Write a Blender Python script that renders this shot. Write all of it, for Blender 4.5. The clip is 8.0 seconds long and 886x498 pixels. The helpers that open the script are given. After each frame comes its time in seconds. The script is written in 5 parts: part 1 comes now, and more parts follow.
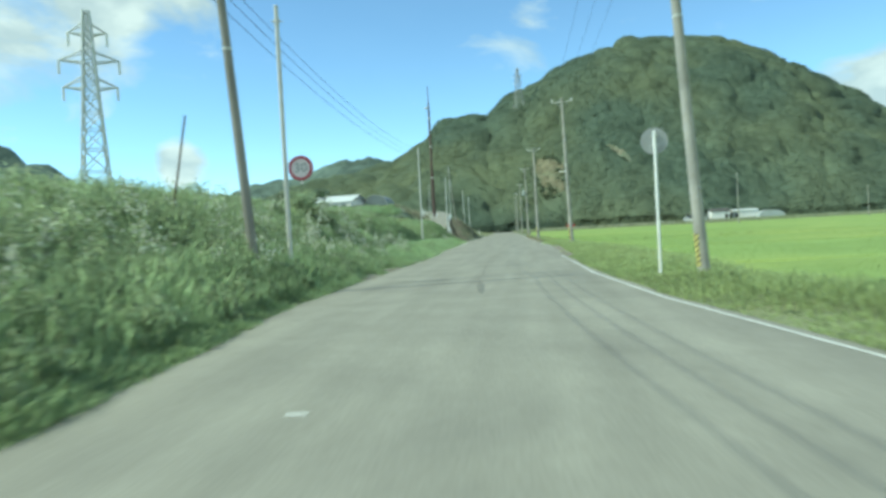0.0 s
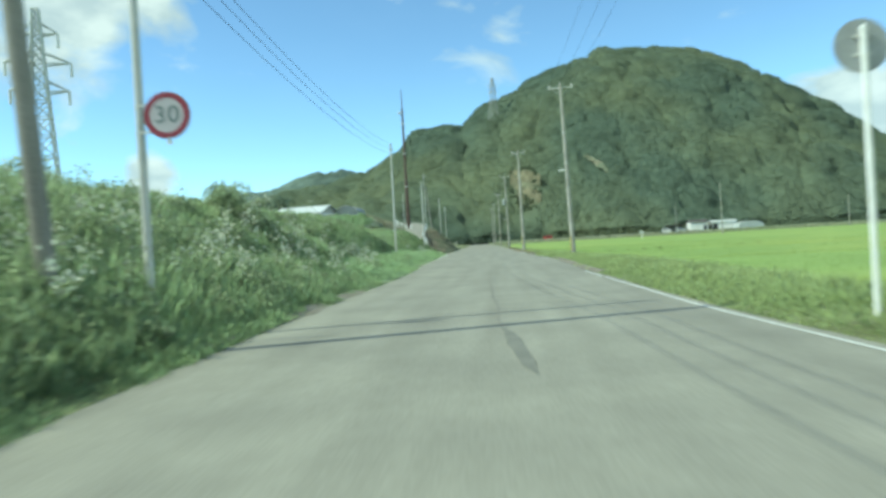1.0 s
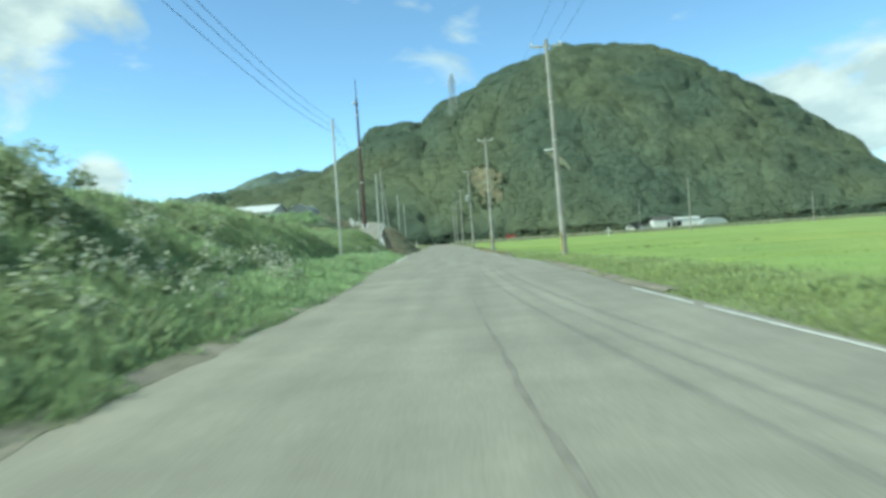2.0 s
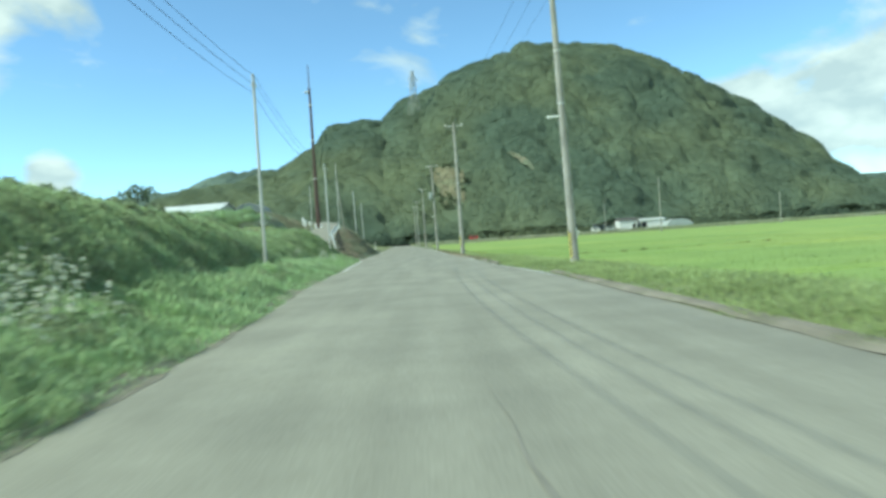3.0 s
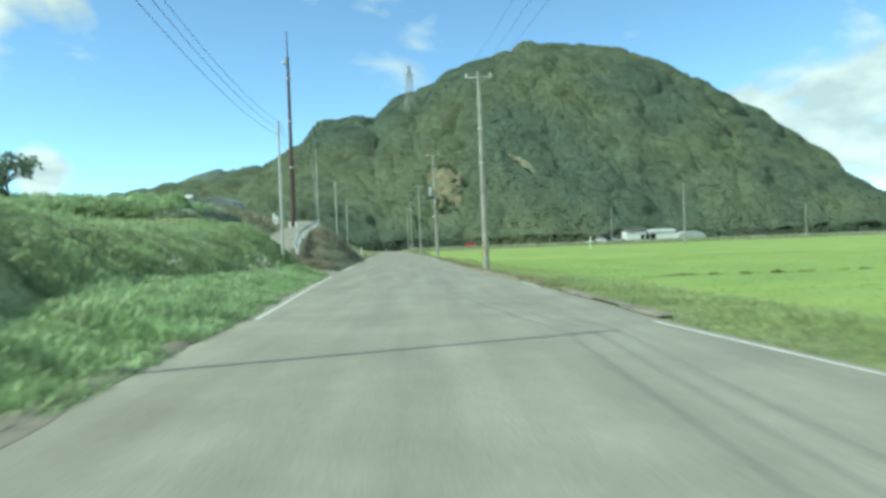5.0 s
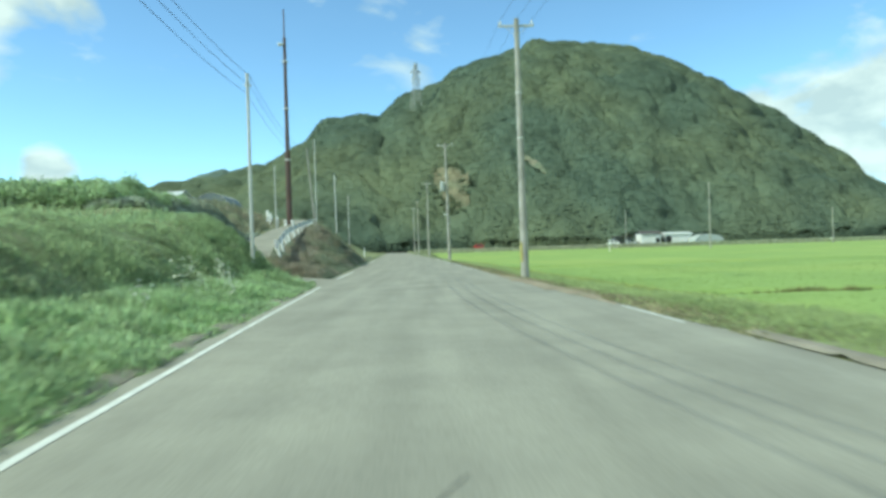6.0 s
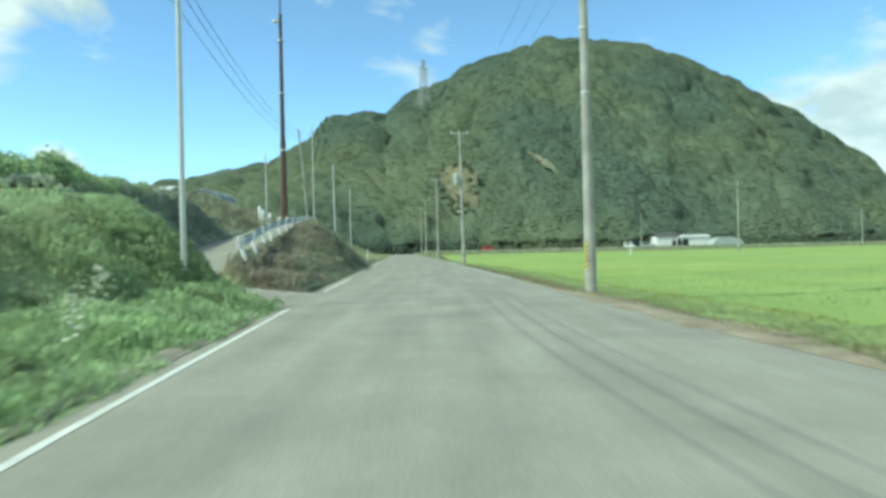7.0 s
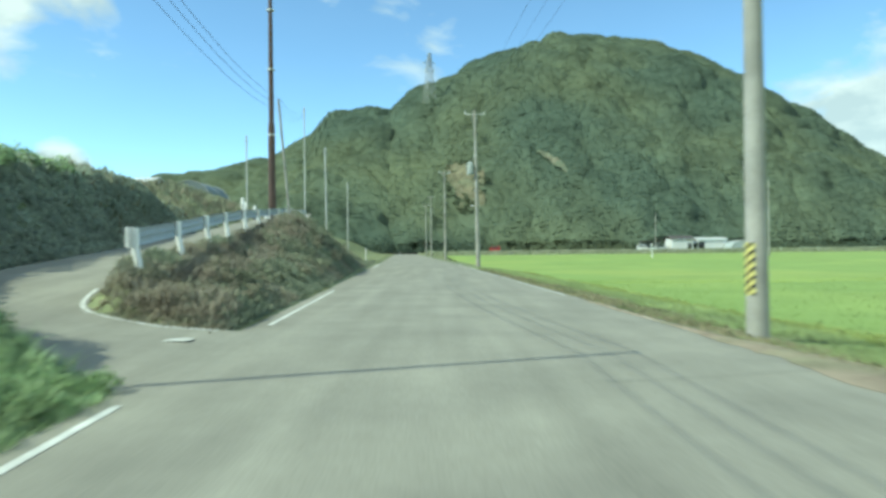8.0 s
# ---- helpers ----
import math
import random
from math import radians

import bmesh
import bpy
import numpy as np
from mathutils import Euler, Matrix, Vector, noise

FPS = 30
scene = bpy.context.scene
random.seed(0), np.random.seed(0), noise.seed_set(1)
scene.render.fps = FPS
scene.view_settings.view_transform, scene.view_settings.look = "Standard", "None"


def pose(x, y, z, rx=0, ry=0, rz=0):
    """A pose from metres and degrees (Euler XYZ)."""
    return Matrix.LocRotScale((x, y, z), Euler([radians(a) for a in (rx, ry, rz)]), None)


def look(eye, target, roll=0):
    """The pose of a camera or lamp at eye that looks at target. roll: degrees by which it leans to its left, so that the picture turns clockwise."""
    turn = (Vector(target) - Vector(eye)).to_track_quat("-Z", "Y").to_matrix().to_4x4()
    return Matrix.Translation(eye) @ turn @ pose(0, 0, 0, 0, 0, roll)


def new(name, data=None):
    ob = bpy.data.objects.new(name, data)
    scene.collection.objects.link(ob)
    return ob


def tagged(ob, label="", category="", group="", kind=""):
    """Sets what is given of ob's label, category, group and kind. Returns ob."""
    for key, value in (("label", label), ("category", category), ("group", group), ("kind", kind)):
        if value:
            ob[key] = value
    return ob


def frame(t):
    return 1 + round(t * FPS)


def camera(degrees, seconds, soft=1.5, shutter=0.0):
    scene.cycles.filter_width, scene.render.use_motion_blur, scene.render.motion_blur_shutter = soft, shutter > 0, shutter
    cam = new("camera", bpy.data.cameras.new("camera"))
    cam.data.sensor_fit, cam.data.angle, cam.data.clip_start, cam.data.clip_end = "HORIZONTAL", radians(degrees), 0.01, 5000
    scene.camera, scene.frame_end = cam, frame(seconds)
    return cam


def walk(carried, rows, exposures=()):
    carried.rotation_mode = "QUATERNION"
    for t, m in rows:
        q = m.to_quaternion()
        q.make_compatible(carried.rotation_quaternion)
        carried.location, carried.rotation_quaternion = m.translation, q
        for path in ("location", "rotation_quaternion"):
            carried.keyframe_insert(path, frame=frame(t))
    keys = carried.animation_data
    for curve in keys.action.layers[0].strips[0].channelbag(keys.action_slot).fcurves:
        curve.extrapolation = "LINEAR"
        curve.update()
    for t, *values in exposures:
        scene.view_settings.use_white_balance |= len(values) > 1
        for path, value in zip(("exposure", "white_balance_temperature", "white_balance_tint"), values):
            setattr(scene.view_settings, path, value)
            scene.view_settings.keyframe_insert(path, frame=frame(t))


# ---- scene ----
cam = camera(64.0, 8.0, soft=3.3, shutter=0.5)
PATH = [
    (0, (2.946, -4.554, 1.205), (2.697, -2.57, 1.159), -3.1),
    (0.5, (2.322, -0.476, 1.16), (2.112, 1.512, 1.121), -3.1),
    (1, (1.753, 3.288, 1.073), (1.579, 5.28, 1.059), -3.3),
    (1.5, (1.359, 7.647, 1.057), (1.237, 9.643, 1.044), -3.4),
    (2, (1.134, 12.109, 1.086), (1.072, 14.107, 1.065), -3.9),
    (3.5, (0.581, 26.111, 1.158), (0.661, 28.109, 1.133), -3.5),
    (4, (0.392, 30.823, 1.213), (0.484, 32.821, 1.194), -3.2),
    (4.5, (0.212, 35.475, 1.224), (0.302, 37.473, 1.21), -2.5),
    (6, (-0.514, 48.99, 1.19), (-0.448, 50.989, 1.187), -1.7),
    (6.5, (-0.696, 53.418, 1.173), (-0.638, 55.417, 1.171), -1.5),
    (7, (-0.942, 57.624, 1.19), (-0.891, 59.623, 1.192), -1.3),
    (7.5, (-1.138, 62.184, 1.241), (-1.092, 64.183, 1.242), -1.0),
    (8, (-1.279, 66.829, 1.27), (-1.237, 68.829, 1.272), -0.6),
]
walk(cam, [(t, look(eye, target, roll)) for t, eye, target, roll in PATH], exposures=((0.0, 1.03, 6330, -20), (0.6, 1.04, 6380, -20), (2.2, 1.05, 6380, -20), (3.5, 1.07, 6380, -20), (6.0, 1.09, 6400, -20), (8.0, 1.13, 6400, -20)))

# ---- world, sun, exposure ----
SUN_AZ = math.atan2(-0.33, -1.0)          # direction towards the sun in plan
SUN_EL = radians(43)
to_sun = Vector((math.cos(SUN_EL) * math.cos(SUN_AZ), math.cos(SUN_EL) * math.sin(SUN_AZ), math.sin(SUN_EL)))
sun_data = bpy.data.lights.new("sun", "SUN")
sun_data.energy, sun_data.angle, sun_data.color = 2.22, radians(0.53), (1.0, 0.95, 0.86)
sun = new("sun", sun_data)
sun.matrix_world = look(to_sun * 300, (0, 0, 0))


def build_world():
    world = bpy.data.worlds.new("sky")
    scene.world = world
    world.use_nodes = True
    nt = world.node_tree
    n, l = nt.nodes, nt.links
    n.clear()
    out = n.new("ShaderNodeOutputWorld")
    bg = n.new("ShaderNodeBackground")
    sky = n.new("ShaderNodeTexSky")
    sky.sky_type, sky.sun_disc = "NISHITA", False
    sky.sun_elevation, sky.sun_rotation = SUN_EL, math.pi / 2 - SUN_AZ
    sky.air_density, sky.dust_density, sky.ozone_density = 1.0, 0.0, 3.3
    sky.altitude = 3300
    bg.inputs["Strength"].default_value = 0.127
    # clouds: billowing noise over the whole sky, gathered into the banks of CLOUD_BANKS
    tc = n.new("ShaderNodeTexCoord")
    stretch = n.new("ShaderNodeMapping")
    stretch.inputs["Scale"].default_value = (1.0, 1.0, 1.9)
    l.new(tc.outputs["Generated"], stretch.inputs["Vector"])
    noi = n.new("ShaderNodeTexNoise")
    noi.inputs["Scale"].default_value, noi.inputs["Detail"].default_value = 6.5, 12
    noi.inputs["Roughness"].default_value, noi.inputs["Distortion"].default_value = 0.56, 0.4
    l.new(stretch.outputs[0], noi.inputs["Vector"])
    total = noi.outputs["Fac"]
    for az, el, size, amount in CLOUD_BANKS:
        a, e = radians(az), radians(el)
        dot = n.new("ShaderNodeVectorMath")
        dot.operation = "DOT_PRODUCT"
        dot.inputs[1].default_value = (math.sin(a) * math.cos(e), math.cos(a) * math.cos(e), math.sin(e))
        l.new(tc.outputs["Generated"], dot.inputs[0])
        rng = n.new("ShaderNodeMapRange")
        rng.interpolation_type = "SMOOTHSTEP"
        rng.inputs["From Min"].default_value, rng.inputs["From Max"].default_value = math.cos(radians(size)), 1.0
        rng.inputs["To Min"].default_value, rng.inputs["To Max"].default_value = 0.0, amount
        l.new(dot.outputs["Value"], rng.inputs["Value"])
        add = n.new("ShaderNodeMath")
        l.new(total, add.inputs[0])
        l.new(rng.outputs[0], add.inputs[1])
        total = add.outputs[0]
    ramp = n.new("ShaderNodeValToRGB")
    ramp.color_ramp.elements[0].position, ramp.color_ramp.elements[1].position = 0.59, 0.80
    ramp.color_ramp.elements[0].color = (0.02, 0.02, 0.02, 1)
    l.new(total, ramp.inputs[0])
    mix = n.new("ShaderNodeMix")
    mix.data_type = "RGBA"
    shade = n.new("ShaderNodeTexNoise")
    shade.inputs["Scale"].default_value, shade.inputs["Detail"].default_value = 13.0, 8
    l.new(stretch.outputs[0], shade.inputs["Vector"])
    tint = n.new("ShaderNodeValToRGB")
    tint.color_ramp.elements[0].position, tint.color_ramp.elements[1].position = 0.40, 0.60
    tint.color_ramp.elements[0].color, tint.color_ramp.elements[1].color = (0.7, 0.76, 0.84, 1), (1.0, 1.03, 1.08, 1)
    l.new(shade.outputs["Fac"], tint.inputs[0])
    bright = n.new("ShaderNodeVectorMath")
    bright.operation = "SCALE"
    bright.inputs["Scale"].default_value = 3.55
    l.new(tint.outputs[0], bright.inputs[0])
    l.new(bright.outputs[0], mix.inputs["B"])
    fac = n.new("ShaderNodeMath")
    fac.operation, fac.inputs[1].default_value = "MULTIPLY", 0.9
    l.new(ramp.outputs[0], fac.inputs[0])
    l.new(fac.outputs[0], mix.inputs["Factor"])
    l.new(sky.outputs[0], mix.inputs["A"])
    l.new(mix.outputs["Result"], bg.inputs["Color"])
    l.new(bg.outputs[0], out.inputs[0])


# banks fitted to the view; the last, unseen behind the camera, adds fill light
CLOUD_BANKS = ((28.5, 8.3, 5.6, 0.36), (35, 8.3, 5.8, 0.38), (23.8, 7.6, 4.6, 0.3), (31.5, 4.6, 5.0, 0.2), (42, 7, 8, 0.32), (-27, 6.2, 2.7, 0.42), (-37, 16, 9, 0.3), (-29, 18.5, 7, 0.23),
               (7.3, 16.7, 3.2, 0.1), (1.6, 16, 3, 0.03), (-8.5, 10.3, 4.5, 0.06), (160, 45, 85, 0.31))
build_world()


# ---- materials ----
def material(name, color, rough=0.8, metal=0.0, vary=0.25, scale=3.0, fine=40.0, bump=0.3, island=0.0, through_light=0.0,
             second=None, second_scale=0.15, second_at=(0.45, 0.65), spec=0.3, bump_dist=0.02, stretch=None, lift=0.0, mottle=0.0):
    """A surface with variation at two scales, fine relief, and, on loose pieces, a tone of its own for each piece."""
    m = bpy.data.materials.new(name)
    m.use_nodes = True
    nt = m.node_tree
    n, l = nt.nodes, nt.links
    bsdf = n["Principled BSDF"]
    bsdf.inputs["Roughness"].default_value, bsdf.inputs["Metallic"].default_value = rough, metal
    bsdf.inputs["Specular IOR Level"].default_value = spec
    tc = n.new("ShaderNodeTexCoord")

    at = tc.outputs["Object"]
    if stretch:
        lay = n.new("ShaderNodeMapping")
        lay.inputs["Scale"].default_value = stretch
        l.new(at, lay.inputs["Vector"])
        at = lay.outputs[0]

    def noise_at(s, detail=4):
        nonlocal at
        t = n.new("ShaderNodeTexNoise")
        t.inputs["Scale"].default_value, t.inputs["Detail"].default_value = s, detail
        l.new(at, t.inputs["Vector"])
        return t.outputs["Fac"]

    def scaled(value, a, b):
        t = n.new("ShaderNodeMapRange")
        t.inputs["From Min"].default_value, t.inputs["From Max"].default_value = 0.25, 0.75
        t.inputs["To Min"].default_value, t.inputs["To Max"].default_value = a, b
        l.new(value, t.inputs["Value"])
        return t.outputs[0]

    def times(a, b):
        t = n.new("ShaderNodeMath")
        t.operation = "MULTIPLY"
        l.new(a, t.inputs[0])
        l.new(b, t.inputs[1])
        return t.outputs[0]

    tone = times(scaled(noise_at(scale), 1 - vary, 1 + vary), scaled(noise_at(fine, 3), 1 - vary * 0.6, 1 + vary * 0.6))
    if mottle:
        at = tc.outputs["Object"]
        tone = times(tone, scaled(noise_at(1.1, 6), 1 - mottle, 1 + mottle))
        tone = times(tone, scaled(noise_at(5.0, 3), 1 - mottle * 0.6, 1 + mottle * 0.6))
    if island:
        geo = n.new("ShaderNodeNewGeometry")
        t = n.new("ShaderNodeMapRange")
        t.inputs["To Min"].default_value, t.inputs["To Max"].default_value = 1 - island, 1 + island
        l.new(geo.outputs["Random Per Island"], t.inputs["Value"])
        tone = times(tone, t.outputs[0])
    base = n.new("ShaderNodeMix")
    base.data_type = "RGBA"
    base.inputs["A"].default_value = (*color, 1)
    base.inputs["B"].default_value = (*(second or color), 1)
    if second:
        ramp = n.new("ShaderNodeValToRGB")
        ramp.color_ramp.elements[0].position, ramp.color_ramp.elements[1].position = second_at
        l.new(noise_at(second_scale, 3), ramp.inputs[0])
        l.new(ramp.outputs[0], base.inputs["Factor"])
    else:
        base.inputs["Factor"].default_value = 0.0
    mul = n.new("ShaderNodeVectorMath")
    mul.operation = "SCALE"
    l.new(base.outputs["Result"], mul.inputs[0])
    l.new(tone, mul.inputs["Scale"])
    l.new(mul.outputs[0], bsdf.inputs["Base Color"])
    if bump:
        b = n.new("ShaderNodeBump")
        b.inputs["Strength"].default_value, b.inputs["Distance"].default_value = bump, bump_dist
        l.new(noise_at(fine, 5), b.inputs["Height"])
        l.new(b.outputs[0], bsdf.inputs["Normal"])
    if lift:
        geo2 = n.new("ShaderNodeNewGeometry")
        rise = n.new("ShaderNodeVectorMath")
        rise.inputs[1].default_value = (0, 0, lift)
        l.new(geo2.outputs["Normal"], rise.inputs[0])
        unit = n.new("ShaderNodeVectorMath")
        unit.operation = "NORMALIZE"
        l.new(rise.outputs[0], unit.inputs[0])
        l.new(unit.outputs[0], bsdf.inputs["Normal"])
    if through_light:
        tr = n.new("ShaderNodeBsdfTranslucent")
        l.new(mul.outputs[0], tr.inputs["Color"])
        mixs = n.new("ShaderNodeMixShader")
        mixs.inputs[0].default_value = through_light
        l.new(bsdf.outputs[0], mixs.inputs[1])
        l.new(tr.outputs[0], mixs.inputs[2])
        l.new(mixs.outputs[0], n["Material Output"].inputs["Surface"])
    return m


ASPHALT = material("asphalt", (0.303, 0.29, 0.239), rough=0.9, vary=0.15, scale=1.2, fine=38, bump=0.25, second=(0.237, 0.227, 0.19), second_scale=0.6, second_at=(0.3, 0.75), bump_dist=0.008, stretch=(1.5, 0.1, 1.0), mottle=0.05)
PATCH = material("asphalt_patch", (0.2, 0.195, 0.168), rough=0.9, vary=0.2, scale=2, fine=60, bump=0.4, bump_dist=0.01)
SEAM = material("asphalt_seam", (0.225, 0.213, 0.184), rough=0.9, vary=0.25, scale=2, fine=60, bump=0.3, bump_dist=0.01)
CRACK = material("crack_shadow", (0.12, 0.118, 0.11), rough=1.0, vary=0.2, bump=0)
WHITE_PAINT = material("road_paint", (0.62, 0.62, 0.58), rough=0.8, vary=0.22, scale=5, fine=50, bump=0.2, second=(0.5, 0.5, 0.46), second_scale=2.5, second_at=(0.5, 0.7), bump_dist=0.005)
SOIL = material("grassy_soil", (0.21, 0.235, 0.13), rough=1.0, vary=0.3, scale=0.8, fine=9, bump=0.4, second=(0.185, 0.195, 0.1), second_scale=0.3, bump_dist=0.06, spec=0.1)
DIRT = material("verge_dirt", (0.295, 0.245, 0.185), rough=1.0, vary=0.3, scale=1.5, fine=25, bump=0.7, second=(0.235, 0.225, 0.15), second_scale=0.6, spec=0.1)
EDGE_DIRT = material("edge_dirt", (0.245, 0.222, 0.185), rough=1.0, vary=0.25, scale=1.2, fine=22, bump=0.5, second=(0.2, 0.19, 0.145), second_scale=0.7, spec=0.1)
GRASS = material("grass", (0.345, 0.455, 0.245), rough=0.7, vary=0.3, scale=0.5, fine=3, bump=0, island=0.25, through_light=0.6, second=(0.365, 0.465, 0.255), second_scale=0.2, spec=0.15, lift=2.3)
VERGE = material("verge_grass", (0.45, 0.535, 0.25), rough=0.8, vary=0.2, scale=0.4, fine=3, bump=0, island=0.2, through_light=0.55, second=(0.4, 0.49, 0.22), second_scale=0.25, spec=0.15, lift=3.0)
# light green, raised further to put sunlight on the verge into its colour
LIGHT_GREEN = material("lightened_green", (0.43, 0.56, 0.32), rough=0.7, vary=0.28, scale=0.6, fine=3, bump=0, island=0.3, through_light=0.68, second=(0.385, 0.52, 0.275), second_scale=0.3, spec=0.15, lift=3.0)
WEEDS = material("weed_leaves", (0.37, 0.445, 0.265), rough=0.65, vary=0.3, scale=0.7, fine=4, bump=0, island=0.35, through_light=0.58, second=(0.4, 0.465, 0.285), second_scale=0.5, spec=0.15, lift=1.8)
DRY = material("dry_grass", (0.29, 0.26, 0.165), rough=0.9, vary=0.3, scale=0.7, fine=4, bump=0, island=0.4, through_light=0.25, second=(0.18, 0.205, 0.1), second_scale=0.4, spec=0.1, lift=0.6)
DULL_WEEDS = material("dull_weeds", (0.27, 0.3, 0.205), rough=0.8, vary=0.28, scale=0.8, fine=4, bump=0, island=0.25, through_light=0.3, second=(0.3, 0.275, 0.205), second_scale=0.5, spec=0.1, lift=1.6)
MOUND = material("mound_grass", (0.36, 0.335, 0.265), rough=0.9, vary=0.22, scale=0.5, fine=4, bump=0, island=0.2, through_light=0.45, second=(0.275, 0.315, 0.23), second_scale=0.3, second_at=(0.3, 0.52), spec=0.1, lift=1.8)
PALE = material("pale_grass", (0.4, 0.42, 0.31), rough=0.9, vary=0.2, scale=0.15, fine=2, bump=0, island=0.2, through_light=0.35, second=(0.33, 0.39, 0.24), second_scale=0.04, spec=0.1, lift=1.5)
STRAW = material("dried_tussocks", (0.37, 0.345, 0.27), rough=0.9, vary=0.25, scale=0.8, fine=4, bump=0, island=0.3, through_light=0.35, second=(0.3, 0.26, 0.2), second_scale=0.5, spec=0.1, lift=1.4)
STEMS = material("rice_stems", (0.2, 0.185, 0.09), rough=0.9, vary=0.3, scale=1.5, fine=9, bump=0, island=0.35, through_light=0.2, second=(0.15, 0.17, 0.07), second_scale=0.8, spec=0.1)
RICE_EDGE = material("pale_rice", (0.4, 0.45, 0.17), rough=0.8, vary=0.15, scale=0.4, fine=3, bump=0, island=0.12, through_light=0.45, second=(0.36, 0.43, 0.15), second_scale=0.2, spec=0.1, lift=3.0)
FLOWERS = material("white_flowers", (0.6, 0.62, 0.5), rough=0.8, vary=0.1, scale=3, fine=9, bump=0, island=0.2, through_light=0.2)
RICE = material("rice", (0.272, 0.362, 0.118), rough=0.8, vary=0.1, scale=0.12, fine=1.3, bump=0.0, island=0.06, through_light=0.4, second=(0.295, 0.365, 0.118), second_scale=0.05, spec=0.1, lift=3.5)
RICE_TOP = material("rice_canopy", (0.255, 0.345, 0.112), rough=0.9, vary=0.1, scale=0.2, fine=5, bump=0.25, second=(0.305, 0.37, 0.116), second_scale=0.05, bump_dist=0.08, spec=0.1)
FOREST = material("forest_leaves", (0.132, 0.178, 0.132), rough=0.8, vary=0.2, scale=0.07, fine=0.4, bump=0, island=0.04, through_light=0.45, second=(0.208, 0.245, 0.15), second_scale=0.02, second_at=(0.4, 0.68), spec=0.08, lift=2.0)
FOREST_FLOOR = material("forest_floor", (0.134, 0.18, 0.134), rough=0.85, vary=0.2, scale=0.07, fine=0.4, bump=0, through_light=0.3, second=(0.208, 0.245, 0.152), second_scale=0.02, second_at=(0.4, 0.68), spec=0.05, lift=2.0)
TREE_LEAVES = material("tree_leaves", (0.2, 0.25, 0.18), rough=0.7, vary=0.3, scale=0.4, fine=3, bump=0, island=0.4, through_light=0.25, spec=0.2)
# leaf colour raised to stand in for haze over the shaded cutting
SHRUB = material("haze_lightened_shrub_leaves", (0.45, 0.505, 0.4), rough=0.8, vary=0.25, scale=0.5, fine=3, bump=0, island=0.22, through_light=0.6, second=(0.42, 0.48, 0.37), second_scale=0.3, spec=0.1, lift=1.6)
BARK = material("bark", (0.10, 0.075, 0.05), rough=0.95, vary=0.4, scale=3, fine=25, bump=0.8)
ROCK = material("bare_rock", (0.2, 0.184, 0.12), rough=0.95, vary=0.3, scale=0.25, fine=2.5, bump=0.9, second=(0.165, 0.175, 0.112), second_scale=0.12, bump_dist=0.4, spec=0.1)
SLIP = material("overgrown_slip", (0.2, 0.19, 0.135), rough=0.95, vary=0.3, scale=0.4, fine=2.5, bump=0.8, second=(0.165, 0.19, 0.13), second_scale=0.35, second_at=(0.4, 0.6), bump_dist=0.3, spec=0.1)
CONCRETE = material("concrete", (0.37, 0.355, 0.32), rough=0.85, vary=0.18, scale=1.2, fine=30, bump=0.3, second=(0.25, 0.245, 0.22), second_scale=0.8, bump_dist=0.005)
CONCRETE_DARK = material("weathered_concrete", (0.25, 0.24, 0.215), rough=0.9, vary=0.25, scale=1.0, fine=30, bump=0.4, second=(0.17, 0.163, 0.145), second_scale=0.5, bump_dist=0.005)
STEEL = material("galvanised_steel", (0.52, 0.52, 0.495), rough=0.55, metal=0.12, vary=0.12, scale=3, fine=60, bump=0.05)
DARK_POLE = material("brown_painted_steel", (0.10, 0.065, 0.055), rough=0.6, vary=0.2, scale=2, fine=30, bump=0.1)
WIRE = material("wire_sheath", (0.03, 0.03, 0.032), rough=0.6, vary=0.1, bump=0)
PORCELAIN = material("porcelain", (0.65, 0.65, 0.62), rough=0.3, vary=0.05, bump=0, spec=0.5)
YELLOW = material("yellow_sheet", (0.62, 0.56, 0.2), rough=0.5, vary=0.1, scale=4, fine=30, bump=0.1)
BLACK = material("black_sheet", (0.02, 0.02, 0.022), rough=0.5, vary=0.1, bump=0)
WHITE_STEEL = material("white_painted_steel", (0.82, 0.82, 0.8), rough=0.45, vary=0.10, scale=2, fine=25, bump=0.08, second=(0.52, 0.50, 0.46), second_scale=1.5, second_at=(0.58, 0.78))
SIGN_WHITE = material("sign_white", (0.5, 0.47, 0.5), rough=0.4, vary=0.05, bump=0)
SIGN_RED = material("sign_red", (0.27, 0.05, 0.075), rough=0.4, vary=0.08, bump=0)
SIGN_BLUE = material("sign_numerals", (0.17, 0.21, 0.21), rough=0.4, vary=0.05, bump=0)
ALU = material("weathered_aluminium", (0.36, 0.37, 0.37), rough=0.55, metal=0.3, vary=0.15, scale=3, fine=30, bump=0.05)
PLASTER = material("white_siding", (0.72, 0.72, 0.70), rough=0.7, vary=0.08, scale=0.5, fine=6, bump=0.2)
ROOF_PALE = material("pale_metal_roof", (0.62, 0.64, 0.63), rough=0.5, metal=0.1, vary=0.1, scale=0.3, fine=5, bump=0.2)
ROOF_DARK = material("dark_roof", (0.10, 0.09, 0.09), rough=0.7, vary=0.2, scale=0.6, fine=8, bump=0.3)
# near-black panel colour stands in for the unlit inside of openings
DARK_OPENING = material("painted_dark_opening", (0.03, 0.032, 0.035), rough=0.8, vary=0.2, bump=0)
FILM = material("greenhouse_film", (0.4, 0.44, 0.43), rough=0.35, vary=0.1, scale=0.5, fine=5, bump=0.1)
RED_PAINT = material("red_car_paint", (0.45, 0.03, 0.03), rough=0.3, vary=0.05, bump=0, spec=0.5)
RUBBER = material("rubber", (0.02, 0.02, 0.02), rough=0.8, vary=0.1, bump=0)
